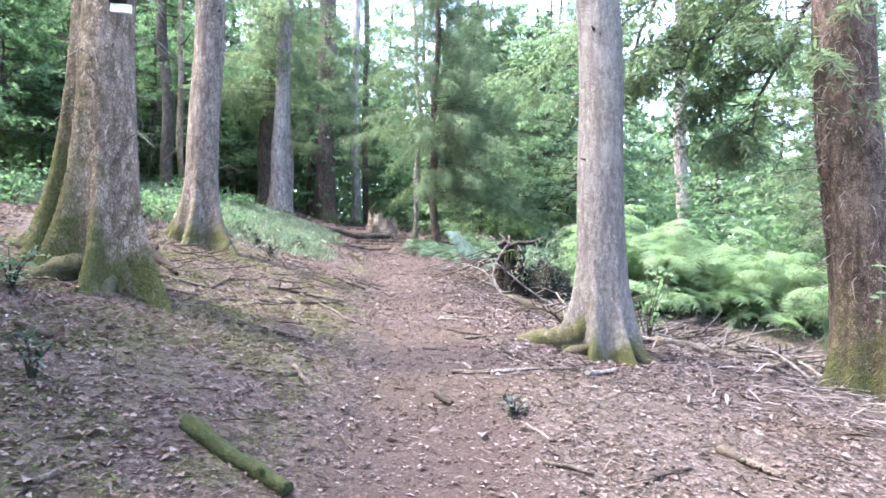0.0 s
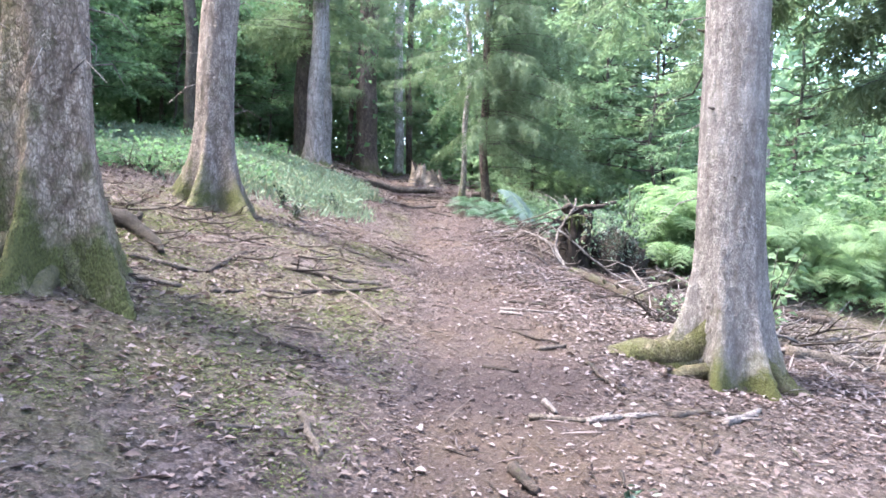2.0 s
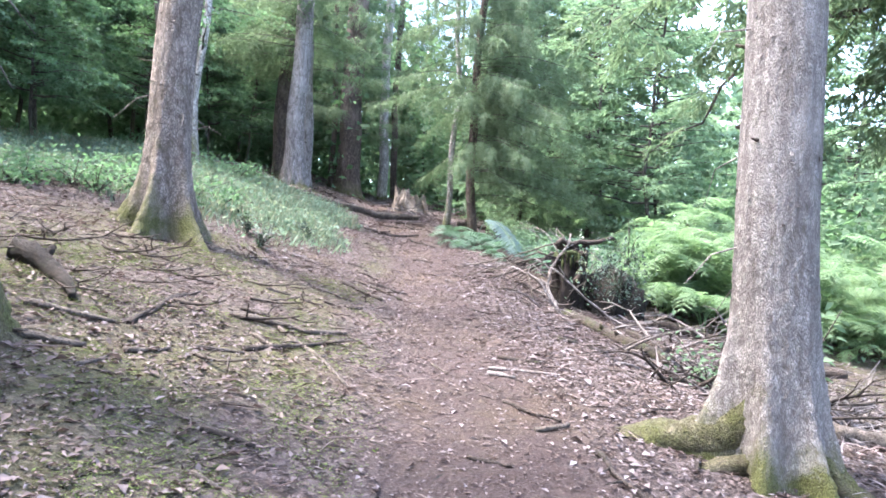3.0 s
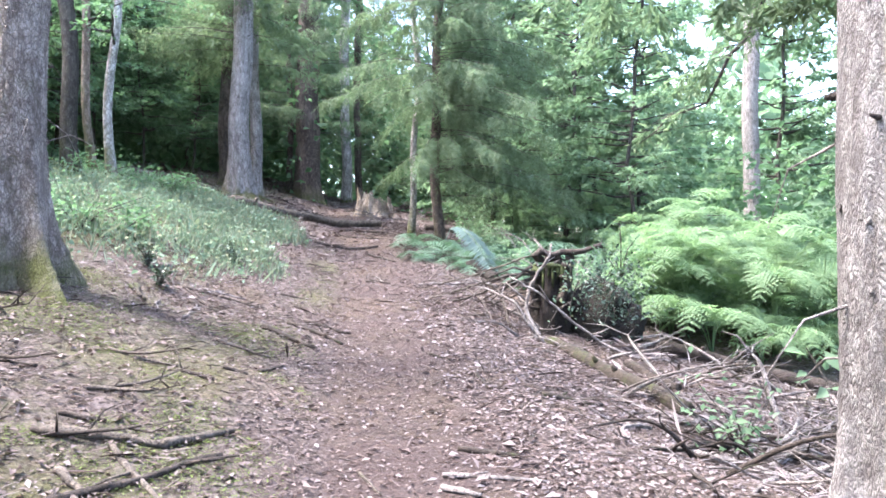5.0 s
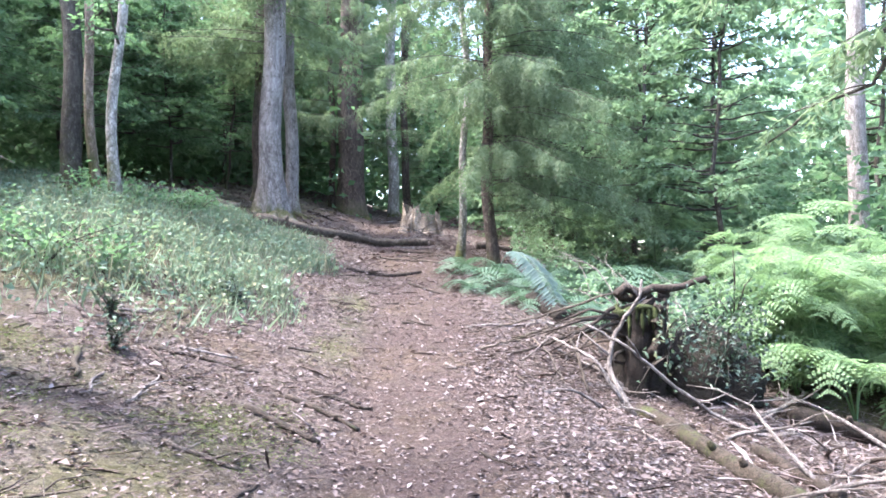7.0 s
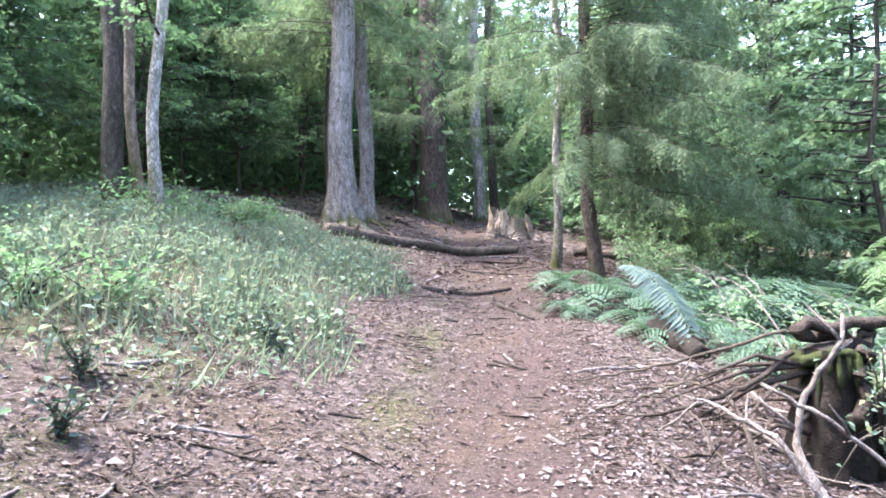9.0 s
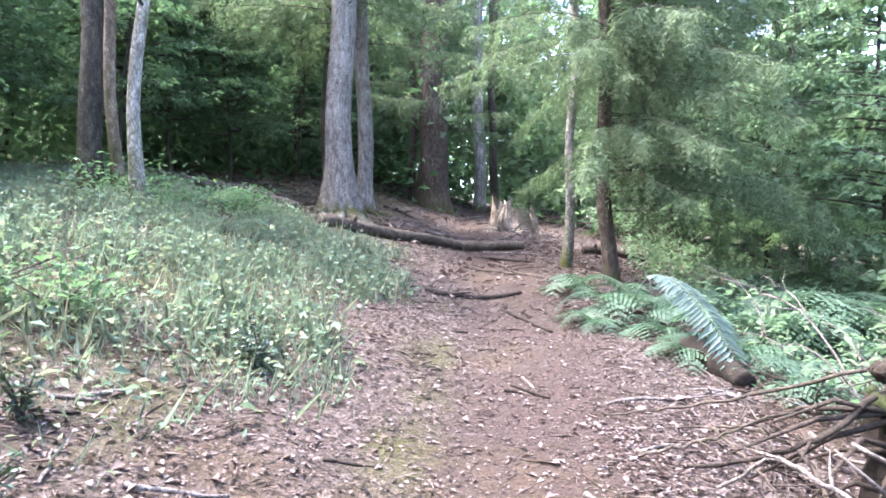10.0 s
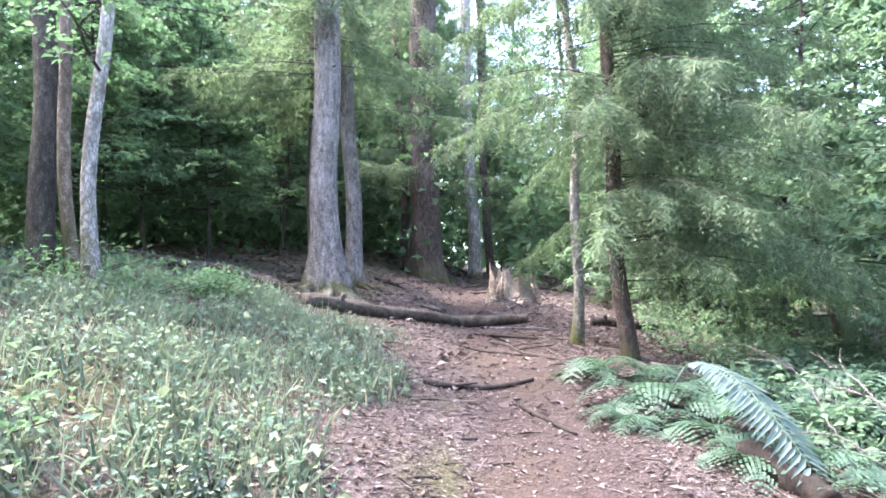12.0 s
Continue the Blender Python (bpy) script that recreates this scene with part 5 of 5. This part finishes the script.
stick(1.55, 4.58, 1.77, 4.27, 0.030, WOOD_LOG)
stick(0.47, 4.60, 0.58, 4.37, 0.012, WOOD_GREY)

# brushwood below the path
rng = np.random.default_rng(120)
for i in range(84):      # beside the pale trunk
    dead_branch(rng.uniform(2.0, 4.6), rng.uniform(7.2, 13.2), rng.uniform(0, 6.28), 0.35 + 1.1 * rng.uniform() ** 2, rng.uniform(0.008, 0.026), 1200 + i, WOOD_GREY if rng.uniform() < 0.75 else WOOD_BROWN, rng.uniform(0.0, 0.3), 4)
for i in range(30):      # below and before the root plate
    dead_branch(rng.uniform(1.2, 3.2), rng.uniform(8.6, 12.2), rng.uniform(-2.6, 0.6), rng.uniform(0.4, 1.3), rng.uniform(0.008, 0.022), 1300 + i, WOOD_GREY if rng.uniform() < 0.7 else WOOD_BROWN, rng.uniform(0.0, 0.35), 3)
for i in range(8):      # on the path's side of the root plate
    dead_branch(rng.uniform(0.5, 1.4), rng.uniform(11.8, 13.6), rng.uniform(2.4, 4.4), rng.uniform(0.4, 1.2), rng.uniform(0.007, 0.018), 1400 + i, WOOD_GREY if rng.uniform() < 0.6 else WOOD_BROWN, rng.uniform(0.0, 0.3), 4)
for i in range(24):      # between the mossy trees
    dead_branch(rng.uniform(-3.4, -1.6), rng.uniform(6.2, 9.4), rng.uniform(-0.7, 0.7), rng.uniform(0.3, 0.75), rng.uniform(0.006, 0.015), 1500 + i, WOOD_LOG if rng.uniform() < 0.55 else WOOD_BROWN, rng.uniform(0.0, 0.08), 3)
for i in range(12):      # tangle of tan branches at the path's edge
    dead_branch(rng.uniform(0.3, 1.4), rng.uniform(13.0, 14.4), rng.uniform(2.3, 5.2), rng.uniform(0.3, 1.0), rng.uniform(0.007, 0.022), 1650 + i, WOOD_GREY if i % 3 else WOOD_BROWN, rng.uniform(0.0, 0.3), 4)
for i in range(84):      # heap of straight dead boughs beyond the pale trunk
    dead_branch(rng.uniform(1.8, 4.2), rng.uniform(7.7, 10.4), rng.choice([0.15, 3.3]) + rng.normal(0, 0.4), rng.uniform(0.6, 1.7), rng.uniform(0.012, 0.032), 1800 + i, (WOOD_GREY, WOOD_LOG, WOOD_GREY, WOOD_BROWN)[i % 4], rng.uniform(0.0, 0.12), 2)
for i in range(12):      # bleached twigs under the young spruce
    dead_branch(rng.uniform(1.0, 1.9), rng.uniform(13.6, 15.8), rng.uniform(1.2, 2.6), rng.uniform(0.6, 1.3), rng.uniform(0.006, 0.012), 1600 + i, WOOD_GREY, rng.uniform(0.3, 0.7), 4)


def crooked_branch(points, r, label, forks, mat=None):
    """A bent bare branch through a few places, with short forks."""
    rng = np.random.default_rng(len(forks) + 1701)
    p = np.array(points, float)
    base = p[0].copy()
    q = np.linspace(0, len(p) - 1, 19)
    c = np.stack([np.interp(q, np.arange(len(p)), p[:, j]) for j in range(3)], -1) - base
    c[1:-1] = (c[:-2] + 2 * c[1:-1] + c[2:]) / 4 + rng.normal(0, 0.006, (17, 3))
    ob = thing("dead_branch", tuple(base), label, "branch", "brushwood")
    part("stem", add_tube(Shape(), c, np.linspace(r, r * 0.45, 19), 9, rng, 0.08), mat or WOOD_GREY, ob)
    for i, dx, dy, dz in forks:
        d = np.array([dx, dy, dz])
        part("side_twig", add_tube(Shape(), [c[i], c[i] + d * 0.5 + rng.normal(0, 0.015, 3), c[i] + d], [r * 0.5, r * 0.4, r * 0.15], 7), mat or WOOD_GREY, ob)


crooked_branch([(0.9, 12.2, float(height(0.9, 12.2))), (0.72, 12.38, 1.58), (0.78, 12.42, 1.87), (0.99, 12.43, 2.15), (1.02, 12.5, 2.3)], 0.024, "bleached crooked branch leaning on the root plate",
               [(6, -0.22, 0.05, 0.2), (11, 0.18, 0.02, 0.16), (14, -0.15, 0.1, 0.2)])
crooked_branch([(2.0, 12.3, float(height(2.0, 12.3))), (1.65, 12.36, 1.17), (1.23, 12.3, 1.45), (0.81, 12.23, 1.81), (0.55, 12.3, 1.95)], 0.02, "long bleached branch lying against the root plate",
               [(7, 0.2, -0.1, 0.1), (12, -0.12, -0.1, 0.18)])
crooked_branch([(0.85, 13.0, 2.17), (0.2, 13.2, 1.95), (-0.2, 13.35, 1.84), (-0.5, 13.45, 1.79)], 0.012, "long grey branch reaching from the stump to the path", [(5, -0.1, -0.25, -0.1), (9, -0.2, 0.12, 0.05)], WOOD_LOG)
crooked_branch([(0.56, 12.3, 1.42), (0.47, 12.65, 1.8), (0.3, 12.9, 1.86), (0.14, 13.2, 1.8), (-0.05, 13.4, 1.74)], 0.013, "bent bleached branch propped in the brushwood", [(6, -0.2, 0.05, 0.06), (11, 0.1, 0.2, 0.08), (8, -0.1, -0.25, 0.1)], WOOD_LOG)
crooked_branch([(0.8, 12.15, 1.36), (0.6, 12.2, 1.7), (0.43, 12.3, 1.76), (0.28, 12.5, 1.83), (0.04, 12.6, 1.63)], 0.016, "hooked branch lying over the brushwood", [(8, 0.05, 0.2, 0.12), (13, -0.15, 0.1, 0.02)])
crooked_branch([(0.85, 12.9, 2.05), (0.6, 12.75, 1.88), (0.42, 12.7, 1.82), (0.2, 12.75, 1.72), (-0.1, 12.85, 1.66)], 0.02, "dark branch hanging from the stump", [(7, -0.1, -0.2, -0.05), (12, -0.05, 0.2, 0.06)], WOOD_BROWN)
crooked_branch([(-0.32, 12.88, 1.69), (-0.05, 12.9, 1.76), (0.12, 12.9, 1.82), (0.34, 13.02, 1.9), (0.7, 13.05, 1.95)], 0.01, "thin branch arching over the litter", [(6, 0.1, -0.18, -0.06)], WOOD_LOG)
crooked_branch([(0.1, 13.15, 1.8), (0.2, 12.9, 1.74), (0.28, 12.6, 1.66), (0.36, 12.2, 1.5)], 0.011, "grey branch leaning across the others", [(8, -0.16, -0.05, 0.03), (12, 0.2, -0.1, 0.05)], WOOD_LOG)
dead_branch(1.95, 11.3, 2.5, 1.3, 0.018, 1702, WOOD_GREY, 0.3, 3, "long bleached branch leaning on the root plate")
dead_branch(2.5, 10.3, 1.4, 0.7, 0.025, 1703, WOOD_GREY, 0.9, 3, "forked bleached branch standing in the brushwood")
dead_branch(1.75, 9.25, 2.5, 0.5, 0.035, 1704, WOOD_GREY, 0.1, 1, "thick bleached branch end on the litter")


# ---- root plate, stump, marker ----
def root_plate():
    """A broken stump beside the hollow of its upturned roots: mossy lip, a torn stem on top, earth behind, roots to one side."""
    rng = np.random.default_rng(130)
    g = np.array(on_ground(1.05, 13.0, -0.05))
    t = thing("root_plate", tuple(g), "dark broken stump with upturned roots and mossy lip", "stump")
    sides, rings = 22, 14
    th = np.arange(sides) * 2 * np.pi / sides
    v = np.linspace(0, 1, rings)[:, None]
    r = 0.2 + 0.03 * np.cos(4 * th + 1) + 0.02 * np.cos(9 * th) + 0.16 * np.exp(-v * 5) * (0.6 + 0.4 * np.cos(3 * th)) + 0.012 * rng.standard_normal((rings, sides))
    rim = 0.8 + 0.05 * np.cos(th) + 0.02 * rng.standard_normal(sides)
    pts = np.stack([r * np.cos(th) + 0.05 * v, r * np.sin(th), v * rim - 0.15 * (1 - v)], -1)
    i = np.arange(rings - 1)[:, None] * sides
    j = np.arange(sides)[None, :]
    k = (j + 1) % sides
    s = Shape().add(pts, np.stack([i + j, i + k, i + sides + k, i + sides + j], -1).reshape(-1, 4))
    s.add(np.concatenate([pts[-1], [[0.05, 0, 0.8]]]), np.stack([np.arange(sides), (np.arange(sides) + 1) % sides, np.full(sides, sides)], -1))
    part("stump", s, WOOD_ROTTEN, t, "dark rotting stump")
    a = np.linspace(2.6, 5.6, 9)
    part("moss_lip", add_tube(Shape(), np.stack([0.215 * np.cos(a) + 0.05, 0.215 * np.sin(a), 0.74 + 0.03 * np.sin(3 * a)], -1), 0.03 + 0.008 * rng.uniform(-1, 1, 9), 9, rng, 0.2), MOSS, t, "pad of yellow-green moss")
    for p0, p1, rr in (((-0.18, -0.08, 0.86), (0.72, 0.1, 1.0), 0.042), ((-0.14, 0.02, 0.86), (0.3, 0.05, 0.82), 0.045), ((0.1, -0.22, 0.35), (0.16, -0.2, 0.78), 0.05)):
        p0, p1 = np.array(p0), np.array(p1)
        tt = np.linspace(0, 1, 9)[:, None]
        p = p0 + (p1 - p0) * tt + rng.normal(0, 0.024, (9, 3))
        part("broken_stem", add_tube(Shape(), p, rr * (1 - 0.35 * tt[:, 0]) * rng.uniform(0.75, 1.2, 9), 11, rng, 0.14), WOOD_BROWN, t, "torn brown stem")
    for q in range(9):
        a = rng.uniform(3.3, 5.9)
        x0, y0, L = 0.05 + 0.215 * math.cos(a), 0.215 * math.sin(a), rng.uniform(0.12, 0.34)
        p = [(x0, y0, 0.76), (x0 * 1.03, y0 * 1.06, 0.74 - L * 0.5), (x0 * 1.02, y0 * 1.04, 0.74 - L)]
        part("moss_strand", add_tube(Shape(), p, [0.022, 0.017, 0.006], 6, rng, 0.25), MOSS, t, "hanging strand of moss")
    nu, nv = 26, 16
    u, v = np.meshgrid(np.linspace(0, 2 * np.pi, nu, endpoint=False), np.linspace(0, 1, nv))
    rag = 0.16 * np.sin(3 * u + 4 * v) + 0.12 * np.sin(5 * u - 7 * v + 1) + 0.08 * rng.standard_normal(u.shape)
    shrink = np.sqrt(np.clip(1 - v ** 2.2, 0, 1))
    x, y, z = 0.6 + 0.5 * (1 + rag) * np.cos(u) * shrink, 0.12 + 0.33 * (1 + rag) * np.sin(u) * shrink, -0.35 + 0.95 * v + 0.03 * rng.standard_normal(u.shape)
    i = np.arange(nv - 1)[:, None] * nu
    j = np.arange(nu)[None, :]
    k = (j + 1) % nu
    part("earth", Shape().add(np.stack([x, y, z], -1), np.stack([i + j, i + k, i + nu + k, i + nu + j], -1).reshape(-1, 4)), EARTH, t, "clod of dark earth")
    for q in range(9):
        a = rng.uniform(2.3, 4.6)
        p0 = np.array([-0.12, -0.1, rng.uniform(0.05, 0.75)])
        L = rng.uniform(0.3, 1.0)
        d = np.array([math.cos(a), math.sin(a) * 0.8, rng.uniform(-0.55, -0.05)])
        e = p0 + d * L
        e[2] = max(e[2], float(height(g[0] + e[0], g[1] + e[1])) - g[2] + 0.02)
        m = (p0 + e) / 2 + np.array([0, 0, 0.08]) + rng.normal(0, 0.04, 3)
        part("root", add_tube(Shape(), [p0, m, e], [0.02, 0.013, 0.005], 6), WOOD_BROWN, t)
    return t


EARTH = dead_wood("dark_root_earth", (0.006, 0.005, 0.004), (0.03, 0.022, 0.017), 0.1, 9.0)
root_plate()
rng = np.random.default_rng(131)
for nm, ox, oy, oz, wx, wz, cnt, mat, lab in (("holly_bush", 1.72, 12.6, 0.64, 0.28, 0.28, 800, HOLLY, "dark glossy holly growing from the root plate"),
                                             ("holly_bush", 1.85, 12.75, 1.0, 0.22, 0.24, 300, LEAF_DEEP, "small green holly on top of the root plate"),
                                             ("ivy_shoots", 1.25, 12.6, 0.6, 0.16, 0.18, 80, HERB, "grey-green ivy shoots on the root plate")):
    w, g = Shape(), Shape()
    c = rng.standard_normal((cnt, 3)) * np.array([wx, 0.14, wz]) * 0.75
    blades(g, c, rng.standard_normal((cnt, 3)) + np.array([0, -0.5, 0]), rng.standard_normal((cnt, 3)) * 0.6 + np.array([0, -0.6, 0.8]), rng.uniform(0.03, 0.065, cnt), rng.uniform(0.016, 0.032, cnt), 0.25)
    for q in range(8):
        e = c[q * 7] * 1.2
        add_tube(w, [(0, 0.1, -wz), e * 0.5, e], [0.008, 0.006, 0.003], 5)
    cloud(nm, lab, "shrub", (ox, oy, float(height(ox, oy)) + oz), mat, g, w)


def cut_stump(x, y):
    """A wide splintered stump, higher at its back."""
    rng = np.random.default_rng(140)
    t = thing("tree_stump", on_ground(x, y, -0.02), "wide pale splintered tree stump", "stump")
    sides, rings = 44, 9
    th = np.arange(sides) * 2 * np.pi / sides
    v = np.linspace(0, 1, rings)[:, None]
    r = 0.43 + 0.03 * np.cos(5 * th) + 0.03 * np.cos(11 * th + 1) + 0.02 * rng.standard_normal(sides) + 0.24 * np.exp(-v * 3) * (0.6 + 0.4 * np.cos(5 * th))
    rim = 0.52 + 0.14 * np.cos(th + 3.0) + 0.07 * np.cos(7 * th) + 0.09 * rng.standard_normal(sides)
    pts = np.stack([r * np.cos(th), r * np.sin(th), v * rim - 0.1 * (1 - v)], -1)
    i = np.arange(rings - 1)[:, None] * sides
    j = np.arange(sides)[None, :]
    k = (j + 1) % sides
    s = Shape().add(pts, np.stack([i + j, i + k, i + sides + k, i + sides + j], -1).reshape(-1, 4), np.repeat(np.linspace(0.5, 0, rings), sides))
    part("side", s, STUMP_WOOD, t)
    inner = Shape()
    q = np.stack([0.38 * np.cos(th), 0.38 * np.sin(th), rim - 0.12 + 0.03 * rng.standard_normal(sides)], -1)
    inner.add(np.concatenate([pts[-1], q, [[0, 0, 0.5]]]), np.stack([np.arange(sides), (np.arange(sides) + 1) % sides, sides + (np.arange(sides) + 1) % sides, sides + np.arange(sides)], -1))
    inner.f.append(np.stack([sides + np.arange(sides), sides + (np.arange(sides) + 1) % sides, np.full(sides, 2 * sides)], -1))
    part("cut_face", inner, WOOD_BROWN, t, "dark hollow cut face")
    for q in range(15):
        a = rng.uniform(0, 6.28)
        p0 = np.array([0.5 * math.cos(a), 0.5 * math.sin(a), rng.uniform(-0.15, 0.02)])
        part("splinter", add_tube(Shape(), [p0, p0 + np.array([0, 0, 0.25]), p0 * np.array([0.86, 0.86, 1]) + np.array([0, 0, rng.uniform(0.35, 0.5)])], [0.05, 0.035, 0.008], 5), STUMP_WOOD, t)
    return t


cut_stump(-2.3, 24.6)
rng = np.random.default_rng(141)
for i in range(14):      # bare twigs round the stump
    dead_branch(rng.uniform(-2.6, -0.9), rng.uniform(22.6, 24.6), rng.uniform(0, 6.28), rng.uniform(0.4, 1.2), rng.uniform(0.008, 0.018), 1900 + i, WOOD_GREY, rng.uniform(0.05, 0.5), 4, "bleached bare branch beside the tree stump")
# small way marker on the mossy tree
mk = thing("way_marker", (-2.37, 5.6, 3.45), "small white plate fixed to the mossy trunk", "sign")
s = Shape()
s.add([(-0.075, -0.012, -0.03), (0.075, -0.012, -0.045), (0.075, -0.012, 0.015), (-0.075, -0.012, 0.03), (-0.075, 0.012, -0.03), (0.075, 0.012, -0.045), (0.075, 0.012, 0.015), (-0.075, 0.012, 0.03)],
      [(0, 1, 2, 3), (5, 4, 7, 6), (4, 0, 3, 7), (1, 5, 6, 2), (3, 2, 6, 7), (4, 5, 1, 0)])
WHITE = shader("white_enamel", 0.4)[0]
WHITE.node_tree.nodes["Principled BSDF"].inputs["Base Color"].default_value = (0.8, 0.8, 0.78, 1)
part("plate", s, WHITE, mk, smooth=False)
part("dark_cap", add_tube(Shape(), [(-0.08, 0, 0.07), (-0.02, -0.01, 0.055), (0.04, 0, 0.05)], [0.03, 0.028, 0.02], 8), WOOD_ROTTEN, mk, "black cap above the plate")


# ---- litter ----
def litter_weight(x, y):
    u = x - path_x(y)
    a = 0.16 + 0.44 * ease(0.25, 0.9, np.abs(u))
    a += 0.75 * ease(0.15, 0.6, u) * (1 - ease(2.5, 3.5, u)) * ease(6.5, 8.5, y)
    a *= 1 - 0.2 * herb_weight(x, y)
    a *= 1 - 0.35 * moss_here(x, y) * (y < 10)
    return a * (0.6 + 0.4 * np.sin(x * 1.9 + 2) * np.sin(y * 1.6)) * (1 - 0.4 * ease(11, 20, y))


def strewn(name, label, category, seed, count, weight, size, slim, mat, lo=(-5.5, 1.8), hi=(5, 22), lift=0.012, bow=0.3, big=0.0):
    rng = np.random.default_rng(seed)
    x, y = sown(rng, count, lo, hi, weight)
    k = len(x)
    ln = rng.uniform(*size, k) * (1 + 0.8 * (rng.uniform(0, 1, k) < 0.1))
    ln *= 1 + big * ease(0.9, 1.8, -(x - path_x(y))) * (1 - ease(7, 10, y))
    s = Shape()
    blades(s, np.stack([x, y, height(x, y) + rng.uniform(0.003, 0.003 + lift, k)], -1), rng.standard_normal((k, 3)) * np.array([1, 1, 0.14]),
           np.array([0, 0, 1.0]) + 0.27 * rng.standard_normal((k, 3)), ln, ln * rng.uniform(*slim, k), bow, 0.45, 0.02)
    return tagged(new(name, s.mesh(name, mat)), label, category, kind="stuff")


def bits_weight(x, y):
    return (0.6 + 0.4 * ease(0.1, 0.6, np.abs(x - path_x(y)))) * (1 - 0.5 * herb_weight(x, y)) * (1 - 0.4 * ease(11, 19, y))


strewn("leaf_litter", "dry brown and pale fallen leaves", "leaf litter", 150, 72000, litter_weight, (0.018, 0.042), (0.35, 0.75), LITTER, big=0.2)
strewn("needle_litter", "small bark bits and needles on the path", "litter", 151, 80000, bits_weight, (0.012, 0.036), (0.2, 0.6), LITTER, (-3, 1.8), (3.2, 17), 0.006)
strewn("twig_litter", "thin pale twigs strewn over the ground", "twigs", 152, 17000, litter_weight, (0.05, 0.17), (0.035, 0.07), LITTER)
strewn("dark_twig_litter", "thin dark twigs strewn over the ground", "twigs", 153, 10000, litter_weight, (0.05, 0.2), (0.05, 0.1), WOOD_BROWN)



# bleached litter; its pale patches also paint dappled light right of the path
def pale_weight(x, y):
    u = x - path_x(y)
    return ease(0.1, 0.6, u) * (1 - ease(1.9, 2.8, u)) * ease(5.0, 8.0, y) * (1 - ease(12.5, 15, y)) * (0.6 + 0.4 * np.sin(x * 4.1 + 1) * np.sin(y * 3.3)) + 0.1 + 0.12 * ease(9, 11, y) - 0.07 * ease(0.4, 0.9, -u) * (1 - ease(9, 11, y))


strewn("pale_litter", "bleached leaves beside the path, with pale patches for dappled light", "leaf litter", 155, 13000, pale_weight, (0.016, 0.05), (0.25, 0.7), LITTER_PALE, (-3.5, 2.0), (4.5, 16), 0.02)



def slope_twig_weight(x, y):
    return ease(1.6, 2.2, x - path_x(y)) * (1 - ease(12.6, 13.6, y)) * 0.9


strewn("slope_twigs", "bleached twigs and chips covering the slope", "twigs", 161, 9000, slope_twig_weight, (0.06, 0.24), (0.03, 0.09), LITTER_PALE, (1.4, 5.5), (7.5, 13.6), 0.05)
strewn("slope_litter", "dry leaves on the slope below the path", "leaf litter", 162, 12000, slope_twig_weight, (0.02, 0.055), (0.3, 0.7), LITTER, (1.4, 4.0), (7.5, 13.6), 0.02)


# these brighter leaves thin out past y 5, darkening the ground like canopy shade
def broad_weight(x, y):
    u = x - path_x(y)
    return ease(0.8, 1.3, -u) * (1 - 0.85 * ease(5.0, 7.0, y)) * (1 - ease(7.5, 9.5, y)) * (0.5 + 0.5 * np.sin(x * 5.1) * np.sin(y * 4.3 + 1))


strewn("broad_leaf_litter", "large dry brown leaves below the mossy tree", "leaf litter", 156, 5200, broad_weight, (0.02, 0.042), (0.4, 0.7), LITTER_BROAD, (-4.2, 1.8), (-0.6, 9), 0.015, 0.35)
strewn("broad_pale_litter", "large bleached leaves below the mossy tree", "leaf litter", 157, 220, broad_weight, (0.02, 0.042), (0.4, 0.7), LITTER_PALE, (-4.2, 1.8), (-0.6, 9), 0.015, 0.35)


def tuft_weight(x, y):
    u = x - path_x(y)
    patch = np.sin(x * 3.3 + 1.2 * np.sin(y * 2.1)) * np.sin(y * 2.6 + 1.1 * np.sin(x * 1.7 + 2)) + 0.35 * np.sin(x * 9 + y * 4) * np.sin(y * 11 - x * 3)
    return ease(0.5, 1.0, -u) * (1 - ease(2.8, 3.6, -u)) * (1 - ease(10.2, 11.6, y)) * ease(-0.15, 0.4, patch)


strewn("moss_tufts", "soft bright green moss in patches on the ground", "moss", 158, 95000, tuft_weight, (0.009, 0.022), (0.16, 0.3), MOSS_LEAF, (-4.2, 1.8), (-0.3, 11.6), 0.008, 0.2)


def back_weight(x, y):
    return np.where(y > 16, 0.35 + 0.5 * ease(0.3, 0.9, np.abs(x - path_x(y))), 0.0)


strewn("hill_litter", "leaf litter and bark on the rise beyond the log", "leaf litter", 154, 16000, back_weight, (0.04, 0.1), (0.3, 0.7), LITTER, (-10, 16), (2.5, 36), 0.02)
# pale tone put on this litter imitates the stronger light on the rise
strewn("hill_pale_litter", "leaves and bark chips coloured pale for the light on the rise", "leaf litter", 159, 12000, back_weight, (0.03, 0.08), (0.25, 0.6), LITTER_PALE, (-10, 16), (2.5, 34), 0.02)
rng = np.random.default_rng(160)
for i in range(26):
    x0, y0, a0 = rng.uniform(-6, 0.5), rng.uniform(18, 29), rng.uniform(0, 6.28)
    ln0 = rng.uniform(0.3, 1.1)
    stick(x0, y0, x0 + ln0 * math.cos(a0), y0 + ln0 * math.sin(a0), rng.uniform(0.015, 0.035), WOOD_BROWN if i % 3 else WOOD_GREY)
